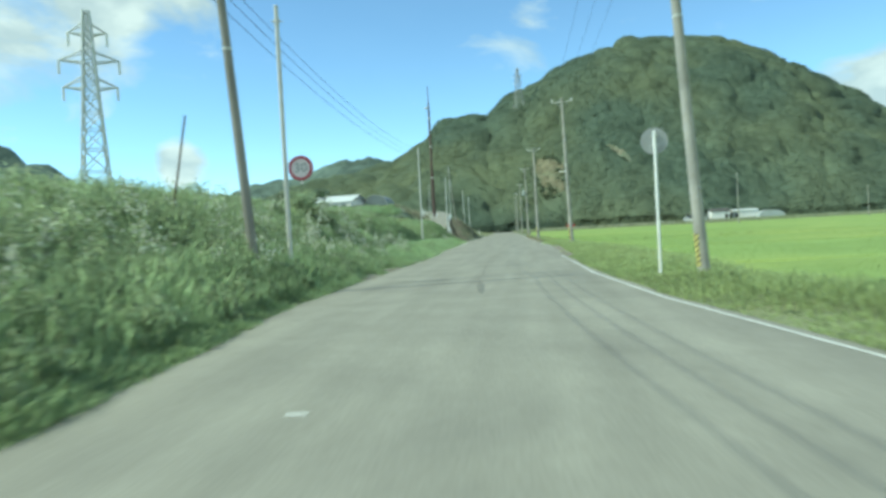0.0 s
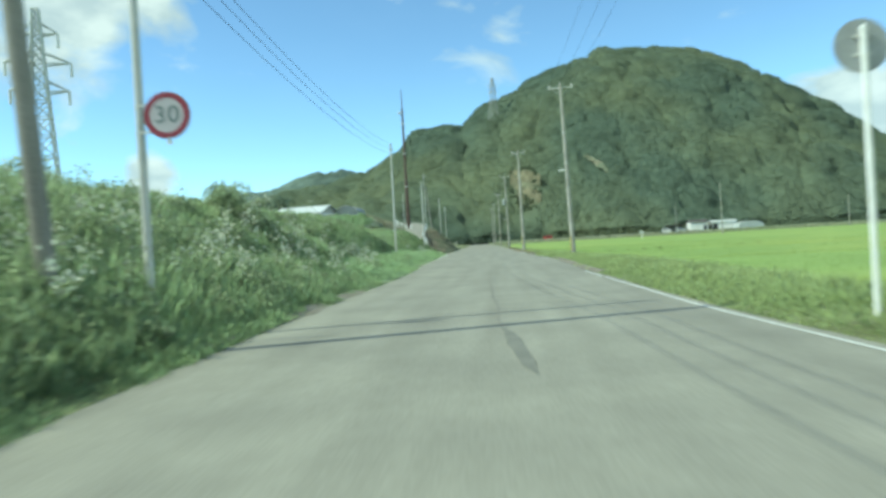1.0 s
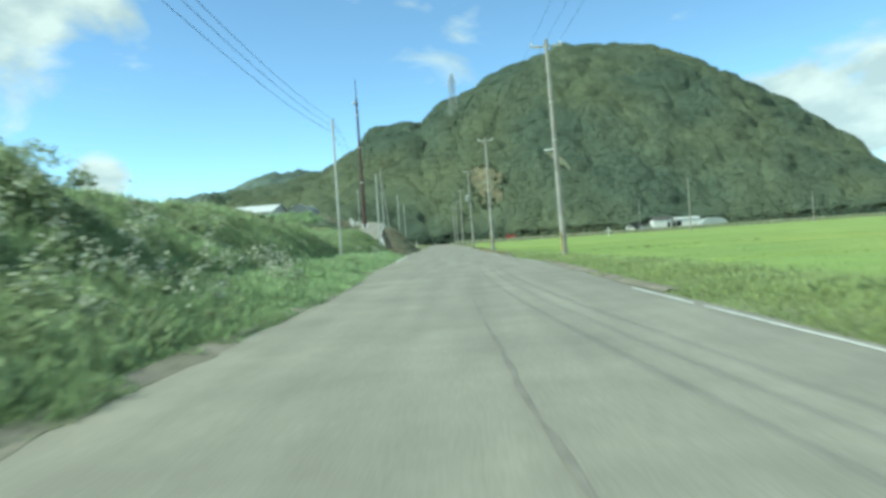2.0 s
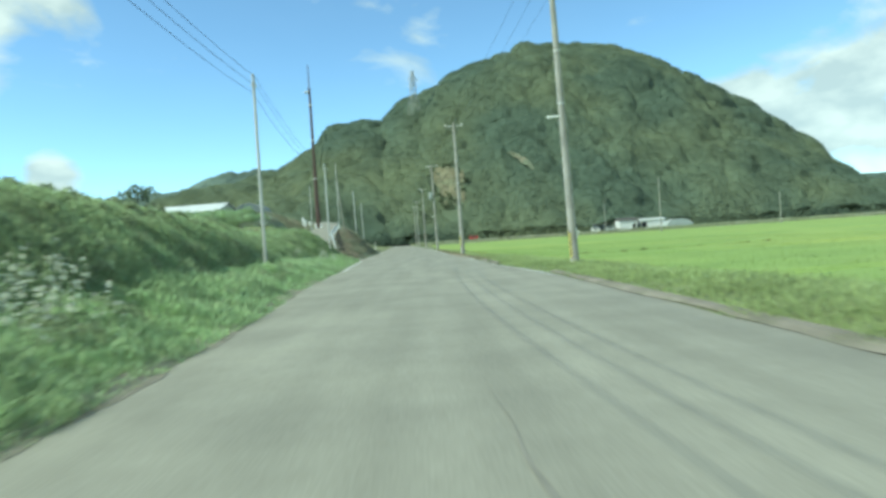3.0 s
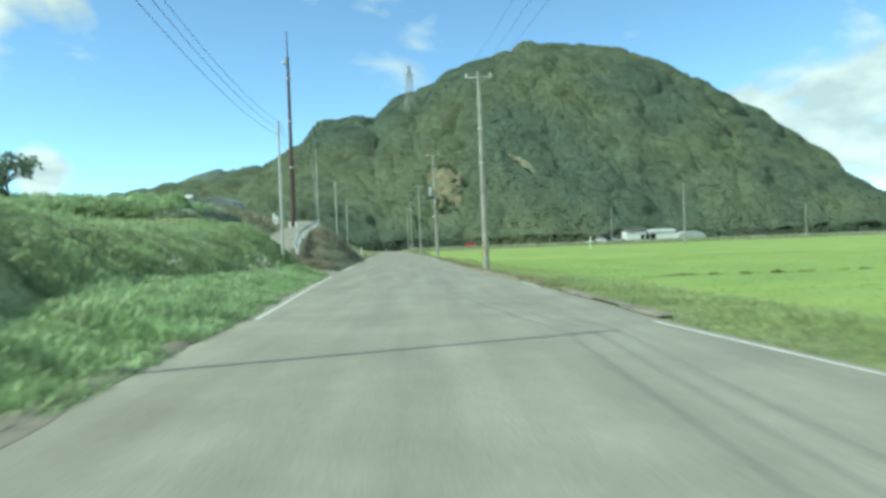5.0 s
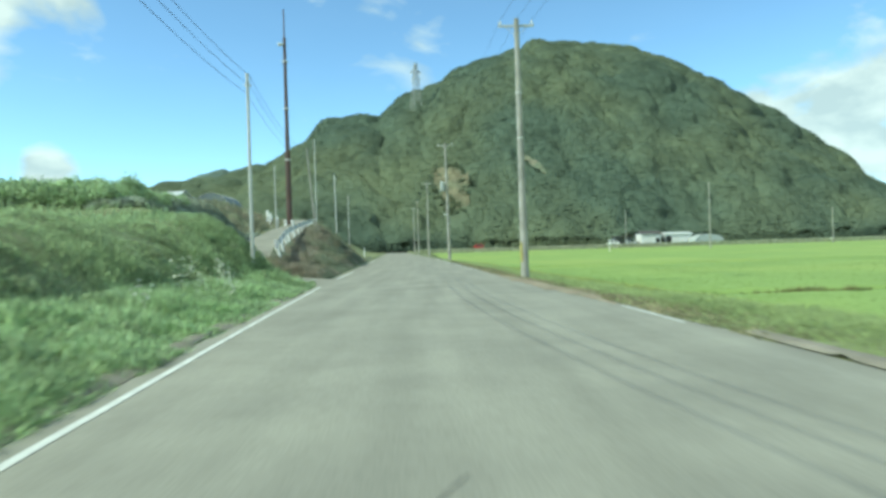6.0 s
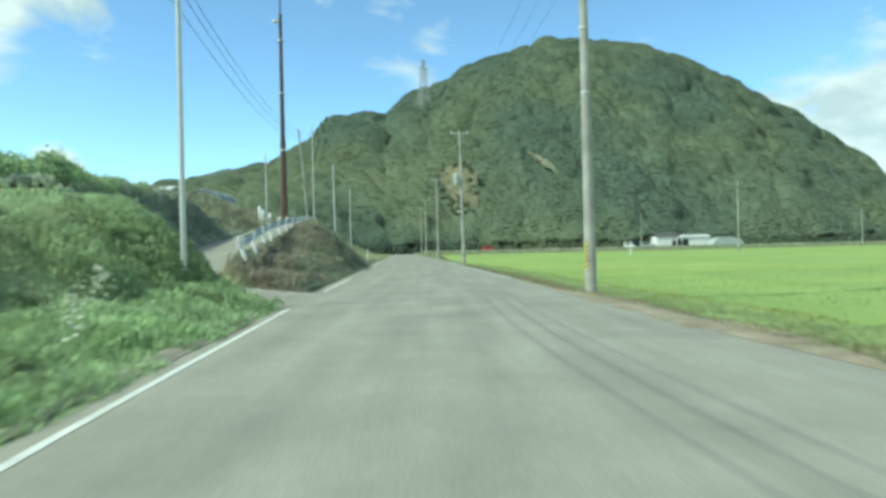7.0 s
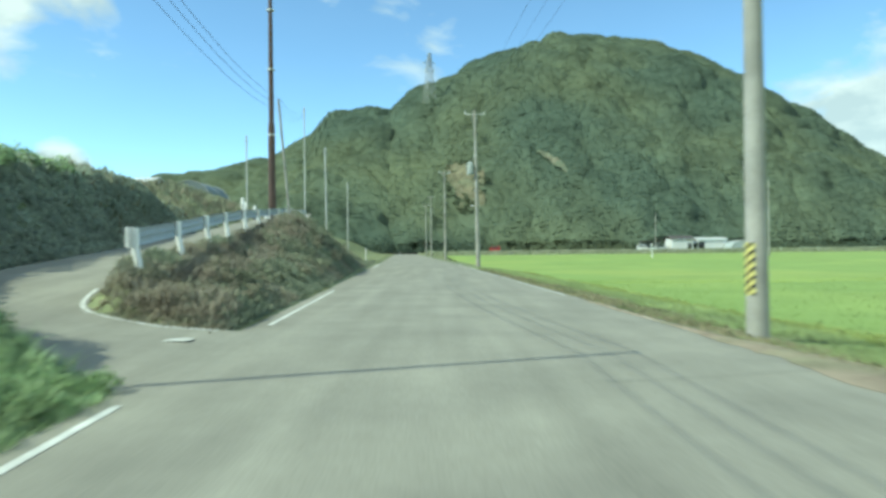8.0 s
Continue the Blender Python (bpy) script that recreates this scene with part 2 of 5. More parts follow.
GLASS_DARK = material("dark_window_glass", (0.03, 0.04, 0.05), rough=0.1, vary=0.05, bump=0, spec=0.6)
PYLON_STEEL = material("pale_galvanised_steel", (0.55, 0.57, 0.57), rough=0.6, metal=0.1, vary=0.1, scale=0.5, fine=8, bump=0)
# grey-blue puts the shade on the rail's back into its colour
RAIL = material("shaded_white_rail", (0.4, 0.43, 0.45), rough=0.5, vary=0.1, scale=2, fine=25, bump=0.08)
SLATE = material("slate_grey_sheet", (0.19, 0.22, 0.225), rough=0.6, vary=0.15, scale=0.6, fine=6, bump=0.1)
GREY_PAINT = material("grey_paint", (0.33, 0.36, 0.34), rough=0.5, vary=0.1, bump=0)


# ---- mesh helpers ----
def mesh_np(name, verts, faces, mat, smooth=False):
    """A mesh from arrays: vertices (n, 3) and faces (m, k)."""
    verts, faces = np.asarray(verts, np.float32), np.asarray(faces, np.int32)
    me = bpy.data.meshes.new(name)
    me.vertices.add(len(verts))
    me.vertices.foreach_set("co", verts.ravel())
    k = faces.shape[1]
    me.loops.add(faces.size)
    me.loops.foreach_set("vertex_index", faces.ravel())
    me.polygons.add(len(faces))
    me.polygons.foreach_set("loop_start", np.arange(0, faces.size, k, dtype=np.int32))
    me.polygons.foreach_set("loop_total", np.full(len(faces), k, np.int32))
    me.polygons.foreach_set("use_smooth", np.full(len(faces), smooth, bool))
    me.materials.append(mat)
    me.update(calc_edges=True)
    return me


def part(name, bm, mat, parent=None, label="", smooth=True):
    """One mesh object from a bmesh, under a thing or a part."""
    me = bpy.data.meshes.new(name)
    bmesh.ops.recalc_face_normals(bm, faces=bm.faces[:])
    bm.to_mesh(me)
    bm.free()
    me.materials.append(mat)
    if smooth:
        me.polygons.foreach_set("use_smooth", np.ones(len(me.polygons), bool))
        me.set_sharp_from_angle(angle=radians(38))
    ob = new(name, me)
    if parent is not None:
        ob.parent = parent
    if label:
        tagged(ob, label)
    return ob


def empty(name, m, label, category, group=""):
    ob = new(name)
    ob.empty_display_size = 0.2
    ob.matrix_world = m
    return tagged(ob, label, category, group)


def tube(bm, path, radii, n=8, cap=True):
    """A round bar along the points of path, with a radius for each."""
    rings, m = [], len(path)
    pts = [Vector(p) for p in path]
    for k, p in enumerate(pts):
        d = (pts[min(k + 1, m - 1)] - pts[max(k - 1, 0)]).normalized()
        a = d.cross(Vector((0, 1, 0)) if abs(d.y) < 0.9 else Vector((1, 0, 0))).normalized()
        b = d.cross(a)
        r = radii[k] if hasattr(radii, "__len__") else radii
        rings.append([bm.verts.new(p + r * (math.cos(2 * math.pi * j / n) * a + math.sin(2 * math.pi * j / n) * b)) for j in range(n)])
    for k in range(m - 1):
        for j in range(n):
            bm.faces.new((rings[k][j], rings[k][(j + 1) % n], rings[k + 1][(j + 1) % n], rings[k + 1][j]))
    if cap:
        bm.faces.new(rings[0][::-1])
        bm.faces.new(rings[-1])
    return bm


def box(bm, lo, hi, bevel=0.0):
    """A box between two corners, with softened edges."""
    start = set(bm.verts)
    bmesh.ops.create_cube(bm, size=1.0)
    made = [v for v in bm.verts if v not in start]
    for v in made:
        v.co = Vector([lo[k] + (v.co[k] + 0.5) * (hi[k] - lo[k]) for k in range(3)])
    if bevel:
        edges = list({e for v in made for e in v.link_edges})
        bmesh.ops.bevel(bm, geom=edges, offset=bevel, segments=2, affect="EDGES", profile=0.7)
    return bm


def disc(bm, centre, radius, thick, n=32, axis=(0, 1, 0)):
    c, a = Vector(centre), Vector(axis).normalized()
    return tube(bm, [c - a * thick / 2, c + a * thick / 2], [radius, radius], n)


def smooth01(t):
    t = np.clip(t, 0, 1)
    return t * t * (3 - 2 * t)


def hash_noise(x, y, s, seed=0):
    """Smooth random heights over the plan, of cell size s."""
    x, y = np.asarray(x, float) / s + seed * 17.3, np.asarray(y, float) / s + seed * 9.1
    i, j = np.floor(x), np.floor(y)
    fx, fy = smooth01(x - i), smooth01(y - j)

    def h(a, b):
        v = np.sin(a * 127.1 + b * 311.7 + seed * 74.7) * 43758.5453
        return v - np.floor(v)

    return (h(i, j) * (1 - fx) + h(i + 1, j) * fx) * (1 - fy) + (h(i, j + 1) * (1 - fx) + h(i + 1, j + 1) * fx) * fy - 0.5


# ---- the plan ----
def left_line(y):
    return np.interp(y, [-60, 0, 8, 14, 28, 35, 41, 53, 63, 73, 89, 120, 157, 198, 300], [3.6, -0.2, -1.15, -1.45, -1.65, -2.0, -2.5, -2.95, -3.45, -3.87, -4.27, -5.3, -6.6, -8.2, -12.0])


def right_line(y):
    return np.interp(y, [-60, 1.6, 7, 13.5, 25, 41, 45, 50, 62, 70, 79, 120, 157, 198, 300], [11.0, 5.75, 4.97, 4.46, 4.16, 4.12, 3.95, 3.45, 3.28, 3.05, 2.65, 1.45, -0.1, -1.7, -5.2])


def guard_x(y):
    return np.interp(y, [73.1, 79.93, 84.14, 92.03, 100.44, 113.05, 136.18], [-5.72, -6.59, -7.23, -8.35, -9.15, -10.32, -12.59])


def guard_z(y):
    return np.interp(y, [77.32, 79.95, 84.15, 88.14, 96.22, 104.62, 113.02, 130.87], [0.51, 0.93, 1.23, 1.57, 2.19, 2.75, 3.28, 4.14])


SIDE = np.array([(-2.0, 74.6, 0.0), (-4.3, 75.5, 0.02), (-6.6, 76.6, 0.16), (-8.4, 78.0, 0.36), (-9.4, 81.0, 0.64), (-9.95, 85.2, 0.9), (-10.95, 94.1, 1.45),
                 (-12.5, 112.0, 2.81), (-13.3, 120.4, 3.5), (-13.9, 130.9, 4.25), (-15.9, 144.6, 5.3), (-20, 159.4, 6.2), (-26, 173, 6.8)])


def side_path(n=240):
    """Evenly spaced points along the side road's middle."""
    s = np.r_[0, np.cumsum(np.linalg.norm(np.diff(SIDE[:, :2], axis=0), axis=1))]
    t = np.linspace(0, s[-1], n)
    p = np.stack([np.interp(t, s, SIDE[:, k]) for k in range(3)], 1)
    for _ in range(6):
        p[1:-1] = (p[:-2] + 2 * p[1:-1] + p[2:]) / 4
    return p


SIDE_PTS = side_path()


def side_near(x, y):
    """Distance to the side road's middle, its height there, and on which side."""
    x, y = np.asarray(x, float), np.asarray(y, float)
    shape = x.shape
    xf, yf = x.ravel(), y.ravel()
    dist, zz, sgn = np.full(xf.shape, 99.0), np.zeros(xf.shape), np.ones(xf.shape)
    near = np.where((yf > 64) & (yf < 195) & (xf > -60) & (xf < 6))[0]
    for part_ids in np.array_split(near, max(1, len(near) // 20000)):
        d = np.hypot(xf[part_ids, None] - SIDE_PTS[None, :, 0], yf[part_ids, None] - SIDE_PTS[None, :, 1])
        k = d.argmin(1)
        dist[part_ids], zz[part_ids] = d[np.arange(len(k)), k], SIDE_PTS[k, 2]
        k2 = np.clip(k, 0, len(SIDE_PTS) - 2)
        t = SIDE_PTS[k2 + 1] - SIDE_PTS[k2]
        sgn[part_ids] = np.sign(t[:, 0] * (yf[part_ids] - SIDE_PTS[k2, 1]) - t[:, 1] * (xf[part_ids] - SIDE_PTS[k2, 0]))
    return dist.reshape(shape), zz.reshape(shape), sgn.reshape(shape)


def near_half(z):
    """Width of the side road from its middle to the bank side, flaring out at the junction."""
    return np.interp(z, [0, 0.03, 0.1, 0.18, 0.36, 0.9], [2.2, 1.5, 1.05, 1.0, 1.3, 1.95])


def ground_z(x, y):
    """Height of the ground at a place of the plan."""
    x, y = np.broadcast_arrays(np.asarray(x, float), np.asarray(y, float))
    dl = left_line(y) - 0.35 - x
    dr = x - right_line(y) - 0.22
    rough = 0.16 * hash_noise(x, y, 1.7, 1) + 0.3 * hash_noise(x, y, 6.0, 2)
    # bank on the left
    top = np.interp(y, [-30, 0, 20, 30, 40, 50, 58, 62, 67, 72, 75, 79, 98, 105], [2.0, 1.85, 2.3, 2.62, 2.78, 2.72, 2.45, 2.3, 2.25, 2.4, 2.65, 3.4, 4.5, 4.8])
    verge = np.interp(y, [0, 30, 50, 67, 76], [0.6, 0.55, 0.5, 0.5, 0.5])
    toe = np.interp(y, [48, 56, 68, 74], [2.2, 2.7, 2.5, 1.3])
    bank = np.where(dl < toe, np.interp(dl / toe, [0, 0.24, 0.68, 1.0], [0, 0.12, 0.7, 1.0]) * verge,
                    verge + (top - verge) * (1 - (1 - np.clip((dl - toe) / np.interp(y, [18, 34, 60, 72], [3.7, 2.8, 2.9, 3.0]), 0, 1)) ** np.interp(y, [46, 58, 68, 73], [1.7, 1.5, 1.5, 1.3])))
    bank = bank + np.clip(dl - 5, 0, 120) * 0.02 + 0.03 * np.clip(1 - dl / 0.5, 0, 1)
    beyond = smooth01((y - 103) / 7)
    low = 0.25 + np.clip(dl - 1, 0, 200) * np.interp(y, [105, 120, 140, 165], [0.30, 0.42, 0.42, 0.31]) * smooth01((dl - 2) / 10)
    low = np.minimum(low, np.interp(y, [100, 110, 135, 150, 175], [4.5, 6.0, 6.6, 6.9, 7.3]))
    z_left = bank * (1 - beyond) + low * beyond
    z_left = z_left + rough * smooth01((dl - 0.6) / 2)
    # mound between the side road and the main road
    gx, gz = guard_x(y), guard_z(y)
    ridge = np.minimum(np.interp(y, [76.8, 78.3, 80, 83.6, 94, 100, 105, 111, 120, 130, 137], [0, 0.35, 0.75, 1.05, 1.9, 2.6, 3.3, 3.5, 2.6, 1.1, 0.2]), gz + np.interp(y, [96, 105], [0, 0.6]))
    wide = np.maximum(left_line(y) - 0.35 - gx, 0.3)
    u = dl / wide
    steep = np.interp(u, [0, 0.1, 0.45, 0.8], [0, 0.12, 0.62, 1.0])
    mound = np.where(u < 0.8, steep * ridge * np.interp(y, [92, 104], [0.86, 1.0]), ridge * np.interp(y, [92, 104], [0.86, 1.0]) * (1 - (u - 0.8) / 0.2) + gz * (u - 0.8) / 0.2)
    mound = mound + (rough * 0.9 + 0.22 * hash_noise(x, y, 0.8, 11)) * smooth01(u * 4) * smooth01((1.0 - u) * 5) * smooth01(ridge)
    in_mound = (u < 1.25) & (y > 76.7) & (y < 137)
    fade = smooth01((137 - y) / 12)
    z_left = np.where(in_mound, mound * fade + z_left * (1 - fade), z_left)
    # bed of the side road
    dist, zs, sgn = side_near(x, y)
    half = np.where(sgn > 0, near_half(zs) + np.interp(zs, [0.0, 0.02, 0.12, 0.3], [0.4, 0.1, 0.0, 0.0]), np.interp(zs, [0, 0.1, 0.3, 0.9], [2.4, 1.7, 1.5, 1.95]))
    soft = np.where(sgn > 0, np.interp(y, [74, 77, 80, 84, 100, 107], [0.8, 1.5, 2.2, 2.8, 2.8, 3.0]), 0.55)
    w = 1 - smooth01((dist - half) / soft)
    z_left = z_left * (1 - w) + (zs - 0.05) * w
    # right: verge, slope, paddies
    z_right = np.interp(dr, [0, 0.4, 1.2, 2.0, 3.2, 4.2, 5.0], [0.03, 0.04, 0.05, 0.0, -0.22, -0.45, -0.85])
    z_flat = np.interp(dr, [0, 0.4, 1.2, 2.0, 3.2, 4.2], [0.03, 0.0, -0.1, -0.18, -0.4, -0.85])
    low_verge = smooth01((y - 58) / 12)
    z_right = z_right * (1 - low_verge) + z_flat * low_verge
    z_right = z_right + 0.35 * rough * smooth01(dr / 0.8) * smooth01((4 - dr) / 2)
    far = smooth01((y - 262) / 5)
    z_right = np.where(dr > 0, z_right * (1 - far) + 0.45 * far, z_right)
    z = np.where(dl > 0, z_left, np.where(dr > 0, z_right, 0.0))
    return z - 0.04


# ---- ground ----
def grid_axis(parts):
    return np.unique(np.round(np.concatenate([np.arange(a, b, s) for a, b, s in parts]), 3))


def sheet(xs, ys, zfun):
    X, Y = np.meshgrid(xs, ys)
    Z = zfun(X, Y)
    v = np.stack([X, Y, Z], -1).reshape(-1, 3)
    nx, ny = len(xs), len(ys)
    i = (np.arange(ny - 1)[:, None] * nx + np.arange(nx - 1)[None]).ravel()
    return v, np.stack([i, i + 1, i + nx + 1, i + nx], 1)


def build_ground():
    xs = grid_axis([(-2400, -200, 200), (-200, -60, 10), (-60, -24, 1.5), (-24, 12, 0.33), (12, 40, 2), (40, 240, 20), (240, 2500, 200)])
    ys = grid_axis([(-400, -40, 40), (-40, -8, 2), (-8, 135, 0.45), (135, 300, 3), (300, 600, 25), (600, 3000, 200)])
    v, f = sheet(xs, ys, ground_z)
    tagged(new("ground", mesh_np("ground", v, f, SOIL, True)), "grassy ground with road banks and low paddies", "ground", kind="structure")


build_ground()


def ribbon(ys, x0, x1, z, mat, name, thick=0.0):
    """A strip lying along the road, between two side lines, cut off cleanly and with a thickness."""
    a, b = np.stack([x0, ys, z], 1), np.stack([x1, ys, z], 1)
    n = len(ys)
    v = np.concatenate([a, b])
    i = np.arange(n - 1)
    f = np.stack([i, i + n, i + n + 1, i + 1], 1)
    if thick:
        v = np.concatenate([v, v - (0, 0, thick)])
        f = np.concatenate([f, np.stack([i + 1, i + 1 + 2 * n, i + 2 * n, i], 1), np.stack([i + n, i + 3 * n, i + 3 * n + 1, i + n + 1], 1)])
    return mesh_np(name, v, f, mat)


def build_road():
    ys = np.r_[np.arange(-60, 140, 0.5), np.arange(140, 301, 4)]
    cols = 9
    L, R = left_line(ys) - 0.35, right_line(ys) + 0.22
    L = L - 0.07 * hash_noise(ys, ys * 0, 1.3, 5)
    R = R + 0.10 * hash_noise(ys, ys * 0, 1.1, 6)
    t = np.array([0, 0.02, 0.15, 0.3, 0.5, 0.7, 0.85, 0.98, 1.0])
    X = L[:, None] * (1 - t) + R[:, None] * t
    Z = np.zeros_like(X)
    Z[:, 0] -= 0.015
    Z[:, -1] -= 0.015
    v = np.stack([X, ys[:, None] + 0 * X, Z], -1).reshape(-1, 3)
    n = len(ys)
    i = (np.arange(n - 1)[:, None] * cols + np.arange(cols - 1)[None]).ravel()
    f = np.stack([i, i + 1, i + cols + 1, i + cols], 1)
    tagged(new("road", mesh_np("road", v, f, ASPHALT, True)), "worn pale grey asphalt country road", "road", kind="structure")


build_road()


def build_side_road():
    p = SIDE_PTS[3:]
    t = np.gradient(p[:, :2], axis=0)
    t /= np.linalg.norm(t, axis=1)[:, None]
    nrm = np.stack([-t[:, 1], t[:, 0]], 1)
    half = np.interp(p[:, 2], [0, 0.02, 0.12, 0.3, 0.9], [3.0, 2.3, 1.6, 1.45, 1.85])
    cols = np.linspace(-1, 1, 7)
    wide = np.minimum(near_half(p[:, 2]), half * 3)
    span = np.array([[(wide[k] if c > 0 else half[k]) * c for c in cols] for k in range(len(p))])
    v = np.array([[p[k, 0] + nrm[k, 0] * span[k, j], p[k, 1] + nrm[k, 1] * span[k, j], p[k, 2] - 0.035 + 0.01 * (1 - c * c) + 0.05 * min(1.0, p[k, 2] / 0.09)] for k in range(len(p)) for j, c in enumerate(cols)])
    i = (np.arange(len(p) - 1)[:, None] * 7 + np.arange(6)[None]).ravel()
    f = np.stack([i, i + 1, i + 8, i + 7], 1)
    tagged(new("side_road", mesh_np("side_road", v, f, ASPHALT, True)), "narrow asphalt side road climbing past a guardrail", "road", kind="structure")
    return p, nrm, half


SIDE_P, SIDE_N, SIDE_HALF = build_side_road()


def paint_line(name, ys, xfun, label, width=0.13):
    ys = np.asarray(ys)
    x = xfun(ys)
    wob = 0.012 * hash_noise(ys, ys * 0, 0.7, 3)
    z = np.full(len(ys), 0.005)
    tagged(new(name, ribbon(ys, x - width / 2 + wob, x + width / 2 + wob, z, WHITE_PAINT, name)), label, "road marking", group="edge lines", kind="structure")


for a, b in ((-12, 21.6), (22.0, 25.4), (40.4, 50.4), (59.2, 62.4), (78.7, 79.8), (86, 125)):
    paint_line("edge_line", np.arange(a, b, 0.3), right_line, "thin worn white line along the road edge", 0.064)
for a, b in ((53.0, 73.0), (79.1, 89.5), (117, 133)):
    paint_line("edge_line", np.arange(a, b, 0.25), left_line, "white line along the road edge by the grass", 0.085)


# ---- hills ----
CREST_AT, CREST_Y = [-260, -20, 20, 60, 110, 160, 270], [392, 380, 406, 424, 432, 462, 520]
CREST_X = [-260, -150, -100, -82, -68, -47, -41, -21, -15, -6, 4, 23, 48, 57, 62, 86, 112, 125, 137, 142, 152, 162, 172, 185, 194, 200, 206, 213, 240, 280]
CREST_H = [14, 20, 37, 41, 45, 56, 64, 67, 66.5, 75, 81, 94, 105.5, 107, 110.5, 110, 109.5, 108, 105, 102.5, 95, 89.8, 84.8, 75, 64, 47, 18, -4, -10, -12]


def hill_z(x, y):
    crest = np.interp(x, CREST_AT, CREST_Y)
    foot = np.interp(x, [-260, -60, 0, 230], [272, 272, 290, 296]) + 10 * hash_noise(x, y * 0, 28, 4)
    h = np.interp(x, CREST_X, np.array(CREST_H) - 7.0)
    t = (y - foot) / (crest - foot)
    front = h * (1 - (1 - np.clip(t, 0, 1)) ** 1.55)
    back = h * np.clip(1 - (t - 1) * 0.8, -0.2, 1)
    z = np.where(t < 1, front, back)
    gully = 10 * hash_noise(x + 0.25 * y, y, 46, 8) + 2.5 * hash_noise(x, y, 19, 9)
    return z + gully * smooth01(t * 2) * smooth01((0.88 - t) * 4) * smooth01(h / 30) - 4 * (t < 0.0)


def build_hill():
    v, f = sheet(np.arange(-260, 300, 4.0), np.arange(262, 640, 4.0), hill_z)
    tagged(new("hill", mesh_np("hill", v, f, FOREST_FLOOR, True)), "steep wooded hill behind the paddies", "hill", kind="structure")


build_hill()


# bluish base colour puts the distance haze into the far ridges
FOREST_FAR = material("haze_tinted_forest", (0.11, 0.145, 0.12), rough=1.0, vary=0.35, scale=0.02, fine=0.12, bump=1.0, bump_dist=3.0, spec=0.05)


def far_ridge(name, xs, hs, y0, depth, seed, label):
    """A distant ridge: heights along its crest, falling away to both sides, ragged with trees."""
    def z(x, y):
        h = np.interp(x, xs, hs)
        fall = 1 - np.abs(y - y0) / depth
        return h * np.clip(fall, -0.1, 1) ** 1 + (9 * hash_noise(x, y, 26, seed) + 7 * hash_noise(x, y, 9, seed + 1)) * smooth01(h / 30)
    v, f = sheet(np.arange(xs[0], xs[-1], 4.0), np.linspace(y0 - depth, y0 + depth, 70), z)
    tagged(new(name, mesh_np(name, v, f, FOREST_FAR, True)), label, "hill", kind="structure")


far_ridge("far_hill", [-760, -577, -445, -384, -319, -250, -209, -140, 0, 120], [10, 48, 70, 86, 96, 117, 112, 100, 80, 5], 1000, 330, 21, "distant wooded ridge beyond the valley")
far_ridge("far_hill", [-460, -360, -270, -215, -180, -158, -140], [30, 48, 54, 50, 40, 22, 0], 240, 80, 27, "dark wooded spur beyond the fields")
far_ridge("far_hill", [380, 520, 640, 800, 1100, 1400], [30, 46, 55, 60, 40, 5], 950, 300, 24, "distant wooded ridge beyond the paddies")


# ---- leaves and blades ----
RNG = np.random.default_rng(7)


def quads(centres, normals, sizes, aspect=1.0, rng=RNG):
    """Leaf-shaped four-cornered faces round the given centres, facing the given normals."""
    n = len(centres)
    nn = normals / np.maximum(np.linalg.norm(normals, axis=1)[:, None], 1e-6)
    r = rng.normal(size=(n, 3))
    a = np.cross(nn, r)
    a /= np.maximum(np.linalg.norm(a, axis=1)[:, None], 1e-6)
    b = np.cross(nn, a)
    s = np.asarray(sizes)[:, None]
    v = np.stack([centres - a * s, centres - b * s * aspect * 0.6 + nn * s * 0.15, centres + a * s, centres + b * s * aspect * 0.6 + nn * s * 0.15], 1).reshape(-1, 3)
    return v, np.arange(4 * n).reshape(-1, 4)


def blades(points, heights, width, lean=0.5, rng=RNG):
    """Bent grass blades: each a narrow four-cornered leaf that ends in a point."""
    n = len(points)
    ang = rng.uniform(0, 2 * np.pi, n)
    d = np.stack([np.cos(ang), np.sin(ang), np.zeros(n)], 1)
    side = np.stack([-np.sin(ang), np.cos(ang), np.zeros(n)], 1)
    h = np.asarray(heights)[:, None]
    w = (np.asarray(width) * np.ones(n))[:, None]
    ln = rng.uniform(0.1, 1.0, n)[:, None] * lean
    up = np.array([0, 0, 1.0])
    mid = points + up * h * 0.6 + d * h * ln * 0.35
    tip = points + up * h * (1 - 0.25 * ln) + d * h * ln
    v = np.stack([points - side * w * 0.5, mid - side * w * 0.55, tip, mid + side * w * 0.55], 1).reshape(-1, 3)
    return v, np.arange(4 * n).reshape(-1, 4)


def stuff(name, v, f, mat, label, category):
    return tagged(new(name, mesh_np(name, v, f, mat)), label, category, kind="stuff")


def lumps(points, radius, per, size, rng=RNG, flat=0.8):
    """Leaves on the outside of loose lumps round each point."""
    n = len(points)
    u = rng.normal(size=(n, per, 3))
    u /= np.linalg.norm(u, axis=2)[..., None]
    u[..., 2] = np.abs(u[..., 2]) * 1.1 - 0.25
    bulge = 1 + 0.35 * np.sin(u[..., 0] * 5 + rng.uniform(0, 6, (n, 1))) * np.sin(u[..., 1] * 5 + rng.uniform(0, 6, (n, 1)))
    r = np.asarray(radius)[:, None] * bulge * rng.uniform(0.72, 1.04, (n, per))
    c = points[:, None] + u * r[..., None] * np.array([1, 1, flat])
    nrm = u + 0.55 * rng.normal(size=u.shape)
    s = size * rng.uniform(0.6, 1.3, (n, per))
    return quads(c.reshape(-1, 3), nrm.reshape(-1, 3), s.ravel(), rng=rng)


BARE = ((12.2, 314.0, 6.6, 11.0, 3.0),)


